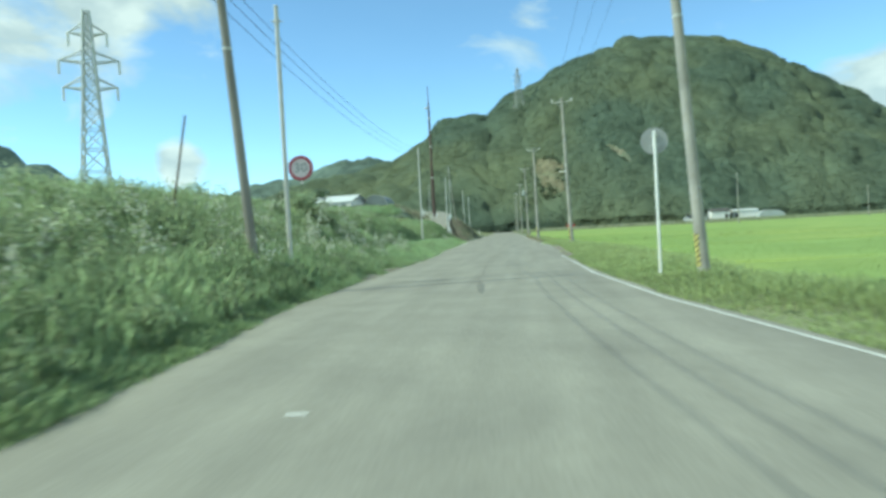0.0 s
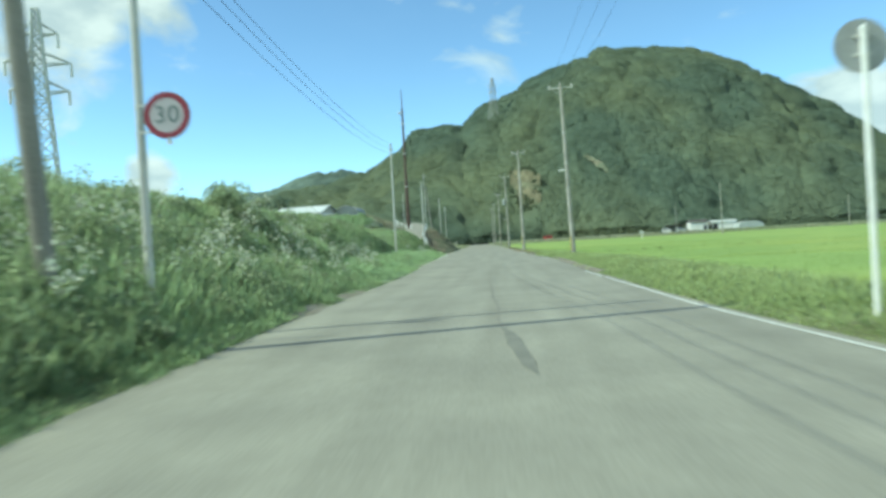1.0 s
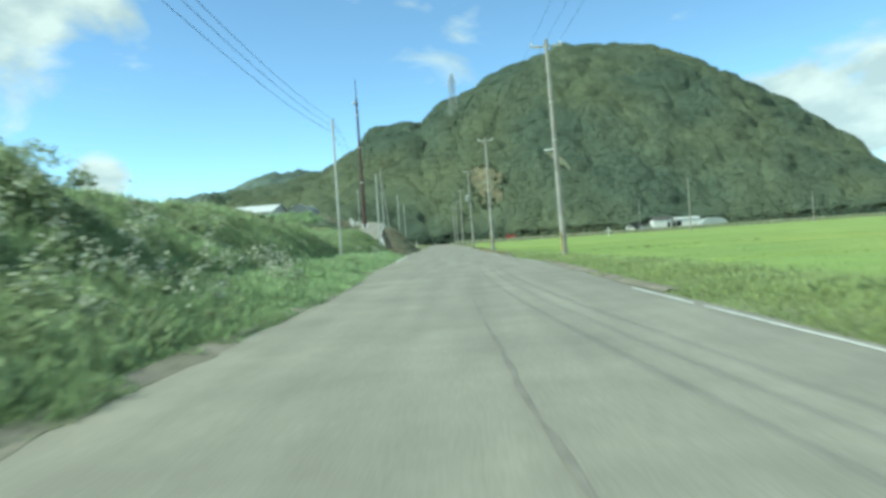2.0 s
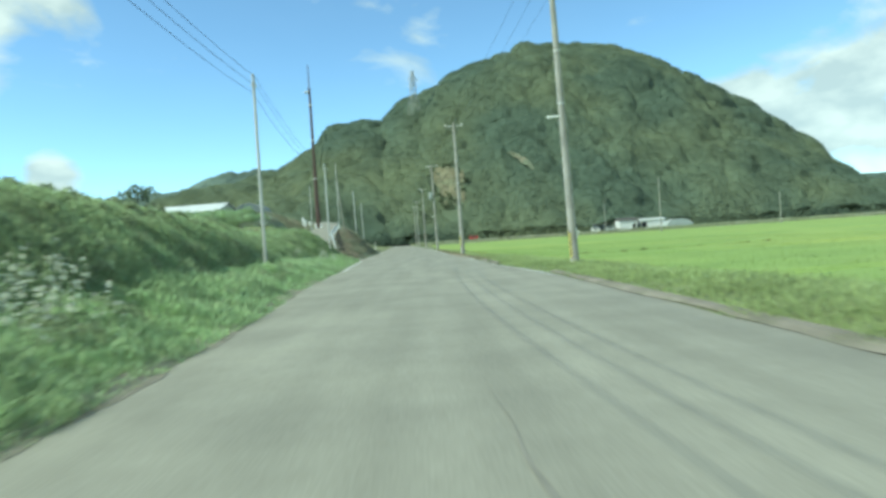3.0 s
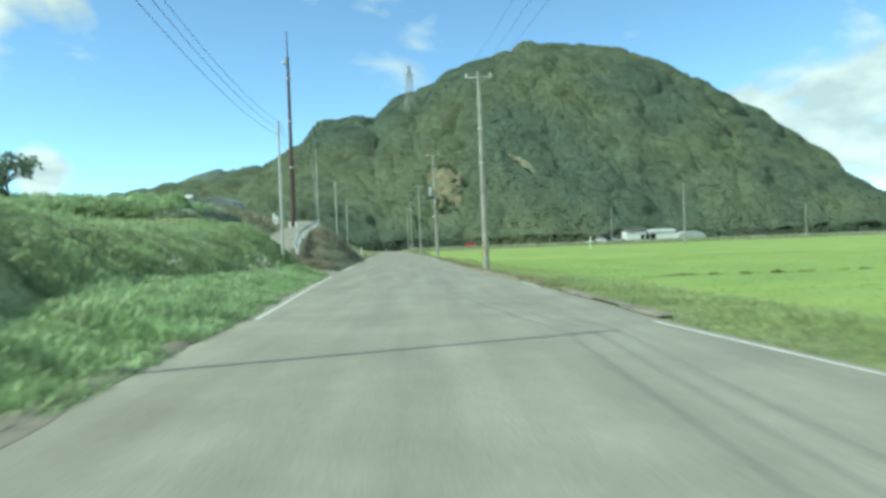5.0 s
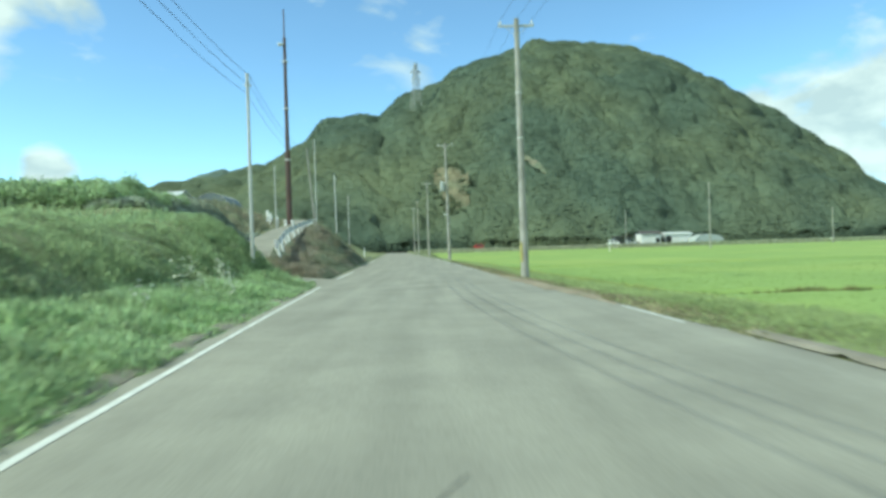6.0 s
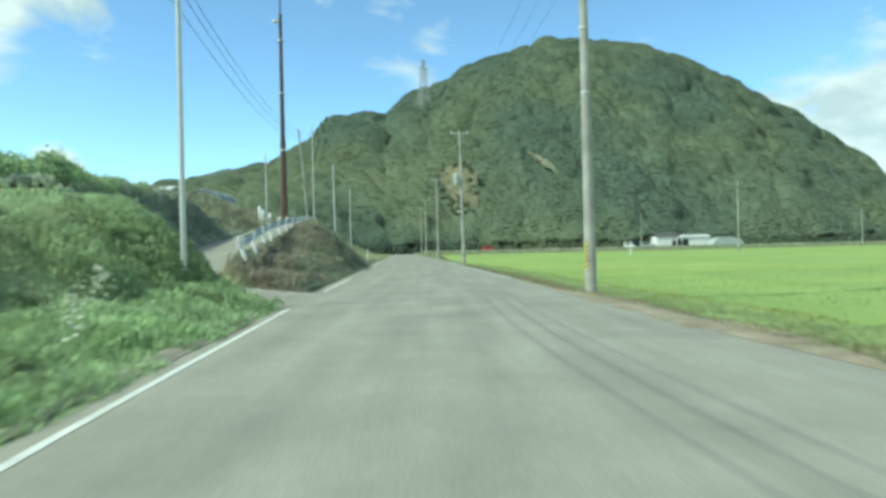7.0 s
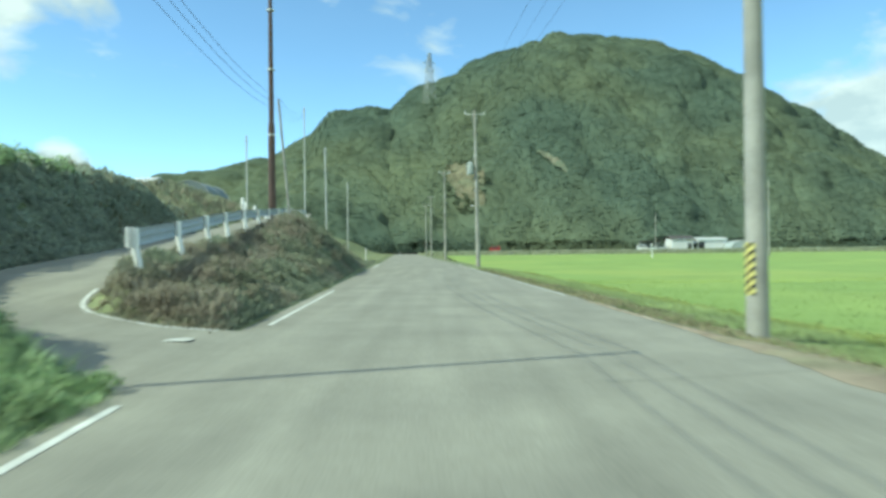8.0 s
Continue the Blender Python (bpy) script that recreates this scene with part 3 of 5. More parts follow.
def build_forest():
    """A closed canopy of merging crowns of many sizes, clothed in leaf sprays."""
    rng = np.random.default_rng(11)
    step = 1.0
    xs, ys = np.arange(-235, 286, step), np.arange(264, 536, step)
    X, Y = np.meshgrid(xs, ys)
    ground = hill_z(X, Y)
    canopy = np.full(X.shape, 1.2)
    for _ in range(5200):
        cx, cy = rng.uniform(-235, 285), rng.uniform(264, 536)
        r = min(9.5, 2.2 + rng.gamma(2.2, 1.35))
        tall = 1.6 + r * rng.uniform(0.34, 0.64)
        i0, i1 = np.searchsorted(xs, (cx - r, cx + r))
        j0, j1 = np.searchsorted(ys, (cy - r, cy + r))
        q = ((X[j0:j1, i0:i1] - cx) ** 2 + ((Y[j0:j1, i0:i1] - cy) * 1.35) ** 2) / r ** 2
        canopy[j0:j1, i0:i1] = np.maximum(canopy[j0:j1, i0:i1], tall * np.sqrt(np.clip(1 - q, 0, 1)))
    canopy = 1.5 + 0.66 * canopy
    bare = np.zeros(X.shape, bool)
    canopy += 0.8 * hash_noise(X, Y, 3.4, 71) + 0.35 * hash_noise(X, Y, 1.5, 73) + 1.3 * hash_noise(X, Y, 17, 72)
    for bx, by, rx, ry, below in BARE:
        u = ((X - bx) / (rx + 1.0)) ** 2 + ((Y - by + below) / (ry + below + 0.6)) ** 2
        w = smooth01((u - 0.6) / 0.9)
        canopy = canopy * w + 2.9 * (1 - w)
        bare = bare | (u < 0.6)
    canopy *= 1 - 0.6 * np.exp(-((X - 43.5) / 6.0) ** 4 - ((Y - 318.0) / 7.5) ** 4)
    crest = np.interp(X, CREST_AT, CREST_Y)
    canopy *= smooth01((ground + 3.5) / 3.0)
    base = np.maximum(ground, -0.6)
    gy, gx = np.gradient(base, step)
    out = np.stack([-0.7 * gx, -0.7 * gy, np.ones_like(gx)], -1)
    out /= np.linalg.norm(out, axis=-1)[..., None]
    P = np.stack([X, Y, base], -1) + out * canopy[..., None]
    v = P.reshape(-1, 3)
    nx = len(xs)
    k = (np.arange(len(ys) - 1)[:, None] * nx + np.arange(nx - 1)[None]).ravel()
    f = np.stack([k, k + 1, k + nx + 1, k + nx], 1)
    use = (canopy.ravel()[k] > 0.15) & ((Y - crest).ravel()[k] < 16)
    tagged(new("forest_understorey", mesh_np("forest_understorey", v, f[use], FOREST_FLOOR, True)), "shaded inner foliage of the hillside forest", "forest", kind="stuff")
    nrm = np.cross(np.gradient(P, axis=1), np.gradient(P, axis=0)).reshape(-1, 3)
    area = np.clip(np.linalg.norm(nrm, axis=1), 0.05, 4)
    ok = ~bare.ravel() & (canopy.ravel() > 0.7) & ((Y - crest).ravel() < 10)
    prob = np.where(ok, area, 0)
    n = 340000
    pick = rng.choice(len(prob), n, p=prob / prob.sum())
    unit = nrm[pick] / np.maximum(np.linalg.norm(nrm[pick], axis=1)[:, None], 1e-4)
    c = v[pick] + rng.uniform(-0.6, 0.6, (n, 3)) * np.array([1, 1, 0.4]) + unit * rng.uniform(-0.15, 0.12, n)[:, None]
    v, f = quads(c, unit + 0.16 * rng.normal(size=(n, 3)), rng.uniform(0.2, 0.48, n), 1.3, rng)
    stuff("forest", v, f, FOREST, "dense broadleaf forest covering the hillside", "forest")


build_forest()


def build_bare_slopes():
    """Bare earth and rock on the hillside, as sheets raised to canopy height to fit the camera's view."""
    for bx, by, rx, ry, below in BARE:
        xs, ys = np.arange(bx - rx, bx + rx + 0.1, 0.6), np.arange(by - ry, by + ry + 0.1, 0.6)
        v, f = sheet(xs, ys, lambda x, y: hill_z(x, y) + 4.4 + 1.4 * hash_noise(x, y, 2.6, 51) + 0.6 * hash_noise(x, y, 1.1, 52))
        mid = v[f].mean(1)
        u = ((mid[:, 0] - bx) / rx) ** 2 + ((mid[:, 1] - by) / ry) ** 2 + 1.7 * hash_noise(mid[:, 0], mid[:, 1], 6.5, 53) + 0.9 * hash_noise(mid[:, 0], mid[:, 1], 2.2, 57)
        tagged(new("bare_slope", mesh_np("bare_slope", v, f[u < 1.0], ROCK, True)), "bare ochre rock and earth on the wooded slope", "slope", kind="structure")

    # a narrow slip higher up, half grown over, also raised into the canopy to show
    xs, ys = np.arange(37.5, 49.6, 0.5), np.arange(309.0, 327.1, 0.5)
    v, f = sheet(xs, ys, lambda x, y: hill_z(x, y) + 4.3 + 1.0 * hash_noise(x, y, 2.2, 54) + 0.5 * hash_noise(x, y, 1.0, 55))
    mid = v[f].mean(1)
    u = ((mid[:, 0] - 43.3) / 5.4) ** 2 + ((mid[:, 1] - 318.0 + 1.3 * (mid[:, 0] - 43.3)) / 2.0) ** 2 + 1.1 * hash_noise(mid[:, 0], mid[:, 1], 3.0, 56)
    tagged(new("bare_slope", mesh_np("bare_slope", v, f[u < 1.0], SLIP, True)), "narrow strip of bare earth among the hillside trees", "slope", kind="structure")


build_bare_slopes()


# ---- paddies ----
def build_paddies():
    xs = grid_axis([(3, 30, 0.5), (30, 80, 2), (80, 400, 10)])
    ys = grid_axis([(-40, 110, 0.5), (110, 268, 2)])
    RIDGES = (22.0, 41.0, 61.5, 70.2, 101.0, 140.0, 190.0)

    def z(x, y):
        dr = x - right_line(y) - 0.22
        h = -0.42 + 0.05 * hash_noise(x, y, 0.45, 31) + 0.10 * hash_noise(x, y, 3.0, 32)
        edge = np.interp(y, [-40, 20, 45, 75, 110], [4.6, 4.4, 3.6, 2.9, 2.6])
        h = h - 1.0 * (1 - smooth01((dr - edge) / 0.5))
        for r in RIDGES:
            h = h - 0.5 * np.exp(-((y - r - 0.02 * x) / 0.6) ** 4)
        return h - 1.2 * smooth01((y - 264) / 2)

    v, f = sheet(xs, ys, z)
    tagged(new("paddy_field", mesh_np("paddy_field", v, f, RICE_TOP, True)), "level green-yellow rice paddies with low dividing ridges", "paddy", kind="stuff")
    rng = np.random.default_rng(5)
    n = 105000
    y = rng.uniform(-6, 105, n)
    dr = rng.uniform(0, 1, n) ** 1.6 * 30 + 2.5
    x = right_line(y) + 0.22 + dr
    zz = z(x, y)
    keep = zz > -0.65
    pts = np.stack([x, y, zz - 0.15], 1)[keep]
    v, f = blades(pts, rng.uniform(0.16, 0.25, len(pts)), 0.03, 1.3, rng)
    stuff("rice_blades", v, f, RICE, "upright rice leaves standing above the canopy", "rice")
    # the outer rows, paler and yellower, and those in front of the bare strip
    n = 16000
    y = rng.uniform(46, 118, n)
    x = right_line(y) + 0.22 + np.interp(y, [-40, 20, 45, 75, 110], [4.6, 4.4, 3.6, 2.9, 2.6]) + 0.25 + 0.9 * rng.uniform(0, 1, n) ** 1.5 + 0.5 * hash_noise(y, y * 0, 2.4, 35)
    zz = z(x, y)
    keep = zz > -0.75
    pts = np.stack([x, y, zz - 0.1], 1)[keep]
    v, f = blades(pts, rng.uniform(0.14, 0.28, len(pts)), 0.03, 1.2, rng)
    stuff("pale_rice", v, f, RICE_EDGE, "paler yellow-green outer rows of the rice", "rice")


build_paddies()


# ---- grass and weeds along the road ----
def scatter(n, y0, y1, d0, d1, side, rng, power=1.0):
    """Places on the verge: side -1 left, +1 right; d is the distance from the asphalt."""
    y = rng.uniform(y0, y1, n)
    d = d0 + (d1 - d0) * rng.uniform(0, 1, n) ** power
    x = left_line(y) - 0.35 - d if side < 0 else right_line(y) + 0.22 + d
    return x, y, d


def build_verges():
    rng = np.random.default_rng(21)
    # left verge and bank
    x, y, d = scatter(300000, -6, 77, -0.12, 7.5, -1, rng, 1.3)
    dist, zs, _ = side_near(x, y)
    keep = dist > near_half(zs) + 0.25
    x, y, d = x[keep], y[keep], d[keep]
    tall = np.interp(d, [-0.1, 0.3, 1.2, 3, 8], [0.12, 0.20, 0.29, 0.28, 0.22]) * (1 + 1.1 * hash_noise(x, y, 1.1, 41) + 0.9 * hash_noise(x, y, 0.45, 48)) * (1 - 0.5 * smooth01((d - 3.0) / 1.5) * smooth01((y - 26) / 5))
    # strip below the bank's shaded face gets the sun-lightened green
    sunlit = (d < np.interp(y, [48, 56, 68, 74], [2.2, 2.8, 2.6, 1.7])) & (y > 24)
    for pick, mat, name, label in ((~sunlit, GRASS, "bank_grass", "long green grass on the bank beside the road"), (sunlit, LIGHT_GREEN, "roadside_grass", "light green grass along the road edge, tone raised for sun")):
        px, py = x[pick], y[pick]
        v, f = blades(np.stack([px, py, ground_z(px, py) - 0.03], 1), tall[pick] * rng.uniform(0.5, 1.3, len(px)), rng.uniform(0.01, 0.025, len(px)), 1.25, rng)
        stuff(name, v, f, mat, label, "grass")
    # long blades standing out of the thicket
    x, y, d = scatter(38000, -6, 27, 0.3, 6.5, -1, rng)
    v, f = blades(np.stack([x, y, ground_z(x, y) + 0.05], 1), rng.uniform(0.35, 0.95, len(x)) * np.interp(d, [0.3, 1.5], [0.5, 1.0]) * np.interp(y, [15, 25], [1.0, 0.4]), rng.uniform(0.012, 0.03, len(x)), 0.7, rng)
    stuff("long_grass", v, f, GRASS, "long pale grass standing out of the weeds", "grass")
    # plateau beyond and far bank
    x = rng.uniform(-34, -6, 60000)
    y = rng.uniform(-4, 108, 60000)
    dist, _, _ = side_near(x, y)
    keep = (left_line(y) - x > 5.5) & (dist > 2.6)
    x, y = x[keep], y[keep]
    v, f = blades(np.stack([x, y, ground_z(x, y) - 0.03], 1), rng.uniform(0.15, 0.45, len(x)), rng.uniform(0.02, 0.05, len(x)), 0.9, rng)
    stuff("meadow_grass", v, f, GRASS, "tall meadow grass on top of the bank", "grass")
    # grass on the slopes beyond the side road
    x, y = rng.uniform(-50, -9, 55000), rng.uniform(95, 172, 55000)
    dist, _, sgn = side_near(x, y)
    keep = (dist > 2.5) & (sgn > 0)
    x, y = x[keep], y[keep]
    v, f = blades(np.stack([x, y, ground_z(x, y) - 0.03], 1), rng.uniform(0.25, 0.75, len(x)) * (1 + hash_noise(x, y, 3.0, 47)), rng.uniform(0.07, 0.14, len(x)), 0.8, rng)
    stuff("slope_grass", v, f, DULL_WEEDS, "rough grass on the slope above the side road", "grass")
    # right verge
    x, y, d = scatter(145000, -8, 118, -0.08, 4.2, 1, rng, 1.2)
    tall = np.interp(d, [-0.1, 0.5, 1.5, 4], [0.07, 0.14, 0.26, 0.4]) * (1 + 0.9 * hash_noise(x, y, 1.3, 42)) * np.interp(y, [30, 50, 80], [1.0, 0.75, 0.5])
    keep = (d > 0.6 * np.exp(-((y - 70.5) / 4.5) ** 4) + 0.6 * hash_noise(x, y, 0.8, 46)) | (y < 60)
    x, y, d, tall = x[keep], y[keep], d[keep], tall[keep]
    v, f = blades(np.stack([x, y, ground_z(x, y) - 0.03], 1), tall * rng.uniform(0.5, 1.25, len(x)), rng.uniform(0.014, 0.03, len(x)), 1.1, rng)
    stuff("verge_grass", v, f, VERGE, "green grass verge between road and paddy", "grass")
    # trampled dry strip at the asphalt on the paddy side
    x, y, d = scatter(20000, 57, 112, -0.1, 1.1, 1, rng, 1.5)
    v, f = blades(np.stack([x, y, ground_z(x, y) - 0.02], 1), rng.uniform(0.03, 0.12, len(x)), rng.uniform(0.012, 0.03, len(x)), 1.0, rng)
    stuff("dry_verge", v, f, DRY, "short dry trampled grass along the asphalt", "grass")
    # bare brown stems at the edge of a plot
    x = rng.uniform(7.6, 26, 9000)
    x = np.where(x < 10.2, np.round(x / 0.42) * 0.42 + rng.normal(0, 0.06, len(x)), x)
    y = 70.95 + 0.02 * x + rng.uniform(-0.12, 0.2, len(x))
    v, f = blades(np.stack([x, y, np.full(len(x), -0.92)], 1), rng.uniform(0.32, 0.52, len(x)) * (1 + 0.5 * hash_noise(x, y, 0.5, 45)), rng.uniform(0.02, 0.04, len(x)), 0.3, rng)
    stuff("rice_stems", v, f, STEMS, "brown rice stems at the edge of a plot", "rice")
    # pale rough grass on the low embankment at the far end of the paddies
    x, y = rng.uniform(-2, 240, 16000), rng.uniform(263, 275, 16000)
    v, f = blades(np.stack([x, y, ground_z(x, y) - 0.05], 1), rng.uniform(0.3, 0.75, len(x)), rng.uniform(0.15, 0.3, len(x)), 0.8, rng)
    stuff("embankment_grass", v, f, PALE, "pale rough grass on the embankment beyond the paddies", "grass")
    # mound: dull weeds and dry grass
    n = 75000
    y = rng.uniform(76.9, 137, n)
    u = rng.uniform(0.03, 1.15, n)
    x = left_line(y) - 0.35 - u * np.maximum(left_line(y) - 0.35 - guard_x(y), 0.3)
    dist, _, _ = side_near(x, y)
    keep = dist > np.interp(y, [79, 84], [1.42, 2.0])
    x, y = x[keep], y[keep]
    v, f = blades(np.stack([x, y, ground_z(x, y) - 0.02], 1), rng.uniform(0.06, 0.24, len(x)) * (1 + hash_noise(x, y, 1.2, 43)), rng.uniform(0.02, 0.045, len(x)), 1.0, rng)
    stuff("mound_grass", v, f, MOUND, "dull dry grass on the mound below the guardrail", "grass")


build_verges()


def build_weeds():
    rng = np.random.default_rng(22)
    # thicket of weeds and shrubs on the near bank
    n = 560
    x, y, d = scatter(n, -7, 25, 0.5, 7.0, -1, rng)
    r = rng.uniform(0.28, 0.68, n) * np.interp(d, [0.5, 2, 5], [0.55, 0.9, 1.0]) * np.interp(y, [17, 25], [1.0, 0.45])
    c = np.stack([x, y, ground_z(x, y) + r * 0.3 + np.interp(d, [0.5, 3], [0, 0.2]) * rng.uniform(0, 1.0, n) * np.interp(y, [15, 23], [1.0, 0.1])], 1)
    v, f = lumps(c, r, 300, 0.046, rng, 1.15)
    stuff("weed_thicket", v, f, WEEDS, "dense green weeds and shrubs overgrowing the bank", "weeds")
    # one taller bush on the crest
    c = np.stack([rng.normal(-6.08, 0.55, 30), rng.normal(23.6, 0.8, 30), np.zeros(30)], 1)
    c[:, 2] = ground_z(c[:, 0], c[:, 1]) + rng.uniform(0.1, 1.0, 30) * np.exp(-((c[:, 0] + 6.08) / 0.9) ** 2)
    v, f = lumps(c, rng.uniform(0.25, 0.42, 30), 260, 0.042, rng, 1.0)
    stuff("crest_bush", v, f, WEEDS, "leafy bush standing on the crest of the bank", "bush")
    # sparser weeds further along the bank
    n = 300
    x, y, d = scatter(n, 24, 73, 0.9, 4.8, -1, rng)
    keep = rng.uniform(0, 1, n) < np.interp(y, [45, 58], [1.0, 0.25])
    x, y, d = x[keep], y[keep], d[keep]
    n = len(x)
    r = rng.uniform(0.14, 0.42, n) * np.interp(y, [26, 31, 55], [1.1, 0.7, 0.7])
    c = np.stack([x, y, ground_z(x, y) + r * 0.25], 1)
    v, f = lumps(c, r, 170, 0.038, rng, 0.9)
    stuff("bank_weeds", v, f, WEEDS, "leafy weeds among the grass of the bank", "weeds")
    # tall weeds on the end of the bank at the side road
    n = 420
    x, y = rng.uniform(-7.4, -4.2, n), rng.uniform(71.8, 75.9, n)
    dist, zs, _ = side_near(x, y)
    keep = dist > near_half(zs) + 0.12
    x, y = x[keep], y[keep]
    r = rng.uniform(0.08, 0.17, len(x))
    c = np.stack([x, y, ground_z(x, y) + r * rng.uniform(-0.2, 0.9, len(x))], 1)
    v, f = lumps(c, r, 150, 0.026, rng, 1.1)
    stuff("corner_weeds", v, f, GRASS, "tall leafy weeds on the end of the bank", "weeds")
    # shrubs on top of the bank further on and on the shaded cutting beyond the side road, haze put into their colour
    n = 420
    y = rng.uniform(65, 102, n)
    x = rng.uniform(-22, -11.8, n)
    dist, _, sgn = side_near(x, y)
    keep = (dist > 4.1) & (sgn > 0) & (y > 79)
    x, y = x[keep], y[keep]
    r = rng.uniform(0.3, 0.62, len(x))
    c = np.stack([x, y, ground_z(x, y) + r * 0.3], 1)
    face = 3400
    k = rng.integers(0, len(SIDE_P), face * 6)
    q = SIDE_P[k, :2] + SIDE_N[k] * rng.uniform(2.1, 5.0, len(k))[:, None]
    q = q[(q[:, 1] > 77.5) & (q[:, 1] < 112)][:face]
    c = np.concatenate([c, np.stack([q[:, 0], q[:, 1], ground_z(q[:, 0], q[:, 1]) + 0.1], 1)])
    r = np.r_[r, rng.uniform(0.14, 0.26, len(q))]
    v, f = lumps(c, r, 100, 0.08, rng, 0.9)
    stuff("cutting_shrubs", v, f, SHRUB, "shrubs over the shaded road cutting, leaf tone raised for haze", "shrubs")
    # leafy crop on the field above the bank
    n = 1100
    y = rng.uniform(77.5, 95, n)
    x = rng.uniform(-26, -11.6, n)
    dist, _, _ = side_near(x, y)
    keep = dist > 4.1
    x, y = x[keep], y[keep]
    r = rng.uniform(0.25, 0.5, len(x))
    tall = np.interp(y, [78, 84, 88, 91], [0.45, 0.75, 0.75, 0.1]) + 0.8 * np.exp(-(((x + 13.7) / 0.8) ** 2 + ((y - 83.8) / 1.0) ** 2)) + 0.7 * np.exp(-(((x + 15.3) / 0.6) ** 2 + ((y - 80.8) / 0.7) ** 2)) + 0.4 * np.exp(-(((x + 14.2) / 0.8) ** 2 + ((y - 87.3) / 0.9) ** 2))
    c = np.stack([x, y, ground_z(x, y) + r * 0.6 + tall * rng.uniform(0.15, 1.0, len(x))], 1)
    v, f = lumps(c, r, 170, 0.06, rng, 1.1)
    stuff("field_crop", v, f, LIGHT_GREEN, "leafy light green crop growing above the road cutting", "crop")
    # weeds on the mound
    n = 430
    y = rng.uniform(78.5, 131, n)
    u = rng.uniform(0.2, 0.9, n)
    x = left_line(y) - 0.35 - u * np.maximum(left_line(y) - 0.35 - guard_x(y), 0.3)
    r = rng.uniform(0.1, 0.42, n)
    c = np.stack([x, y, ground_z(x, y) + r * 0.1], 1)
    v, f = lumps(c, r, 110, 0.05, rng, 0.9)
    stuff("mound_weeds", v, f, DULL_WEEDS, "low weeds on the side of the mound", "weeds")
    # brown tussocks along the crest of the mound and round its tip
    n = 210
    y = 78.4 + 26 * rng.uniform(0, 1, n) ** 1.4
    u = np.where(y < 81, rng.uniform(0.25, 0.95, n), rng.uniform(0.58, 0.92, n))
    x = left_line(y) - 0.35 - u * np.maximum(left_line(y) - 0.35 - guard_x(y), 0.3)
    pts = np.stack([x, y, ground_z(x, y)], 1)
    k = 70
    c = (pts[:, None] + rng.normal(0, 1, (n, k, 3)) * np.array([0.16, 0.16, 0.0])).reshape(-1, 3)
    v, f = blades(c, rng.uniform(0.12, 0.42, len(c)) * np.repeat(rng.uniform(0.6, 1.2, n), k), rng.uniform(0.012, 0.03, len(c)), 1.2, rng)
    stuff("brown_tussocks", v, f, STRAW, "brown dried tussocks on the crest of the mound", "grass")
    # short straw round the tip of the mound, up to the white line
    k = rng.integers(0, len(SIDE_P), 60000)
    q = SIDE_P[k, :2] - SIDE_N[k] * rng.uniform(1.5, 2.9, len(k))[:, None]
    q = q[(q[:, 1] > 76.4) & (q[:, 1] < 81.5) & (q[:, 0] < left_line(q[:, 1]) - 0.5)][:9000]
    v, f = blades(np.column_stack([q, ground_z(q[:, 0], q[:, 1]) - 0.01]), rng.uniform(0.05, 0.17, len(q)), rng.uniform(0.015, 0.035, len(q)), 1.2, rng)
    stuff("tip_straw", v, f, STRAW, "short dried grass on the tip of the mound", "grass")
    # pale flower spikes in clumps, smaller heads between
    n = 120
    x, y, d = scatter(n, 0, 31, 0.7, 3.6, -1, rng)
    keep = (d > 1.5) | (y > 9)
    x, y, d = x[keep], y[keep], d[keep]
    near = scatter(9, 52, 70, 0.8, 2.2, -1, rng)
    x, y, d = np.r_[x, near[0]], np.r_[y, near[1]], np.r_[d, near[2]]
    n, k = len(x), 34
    lift = np.interp(d, [0.6, 3.4], [0.5, 1.05]) * rng.uniform(0.7, 1.25, n) * np.where(y > 45, 0.7, 1.0)
    base = np.stack([x, y, ground_z(x, y) + lift], 1)
    c = (base[:, None] + rng.normal(0, 1, (n, k, 3)) * np.array([0.1, 0.1, 0.16]) * rng.uniform(0.6, 1.3, (n, 1, 1))).reshape(-1, 3)
    v, f = quads(c, rng.normal(size=c.shape) + np.array([0, 0, 0.8]), rng.uniform(0.015, 0.042, len(c)), 1.5, rng)
    stuff("wild_flowers", v, f, FLOWERS, "small white flower heads among the weeds", "flowers")


build_weeds()


# ---- bushes at the foot of the hill ----
def build_foot():
    rng = np.random.default_rng(31)
    n = 950
    x = rng.uniform(-90, 250, n)
    foot = np.interp(x, [-260, -60, 0, 230], [272, 272, 290, 296]) + 10 * hash_noise(x, x * 0, 28, 4)
    y = foot + rng.uniform(-9, 4, n)
    keep = (np.abs(x + 10) > 7) | (y > 281)
    x, y = x[keep], y[keep]
    r = rng.uniform(1.0, 3.2, len(x)) * np.interp(y - foot[keep], [-9, -2], [0.55, 1.0])
    # a thicker stand at the end of the hill
    x, y, r = np.r_[x, rng.uniform(182, 214, 150)], np.r_[y, rng.uniform(286, 335, 150)], np.r_[r, rng.uniform(2.0, 4.5, 150)]
    v, f = lumps(np.stack([x, y, r * 0.4], 1), r, 100, 0.42, rng, 1.15)
    stuff("hill_foot_bushes", v, f, FOREST, "bushes along the foot of the wooded hill", "bushes")


build_foot()


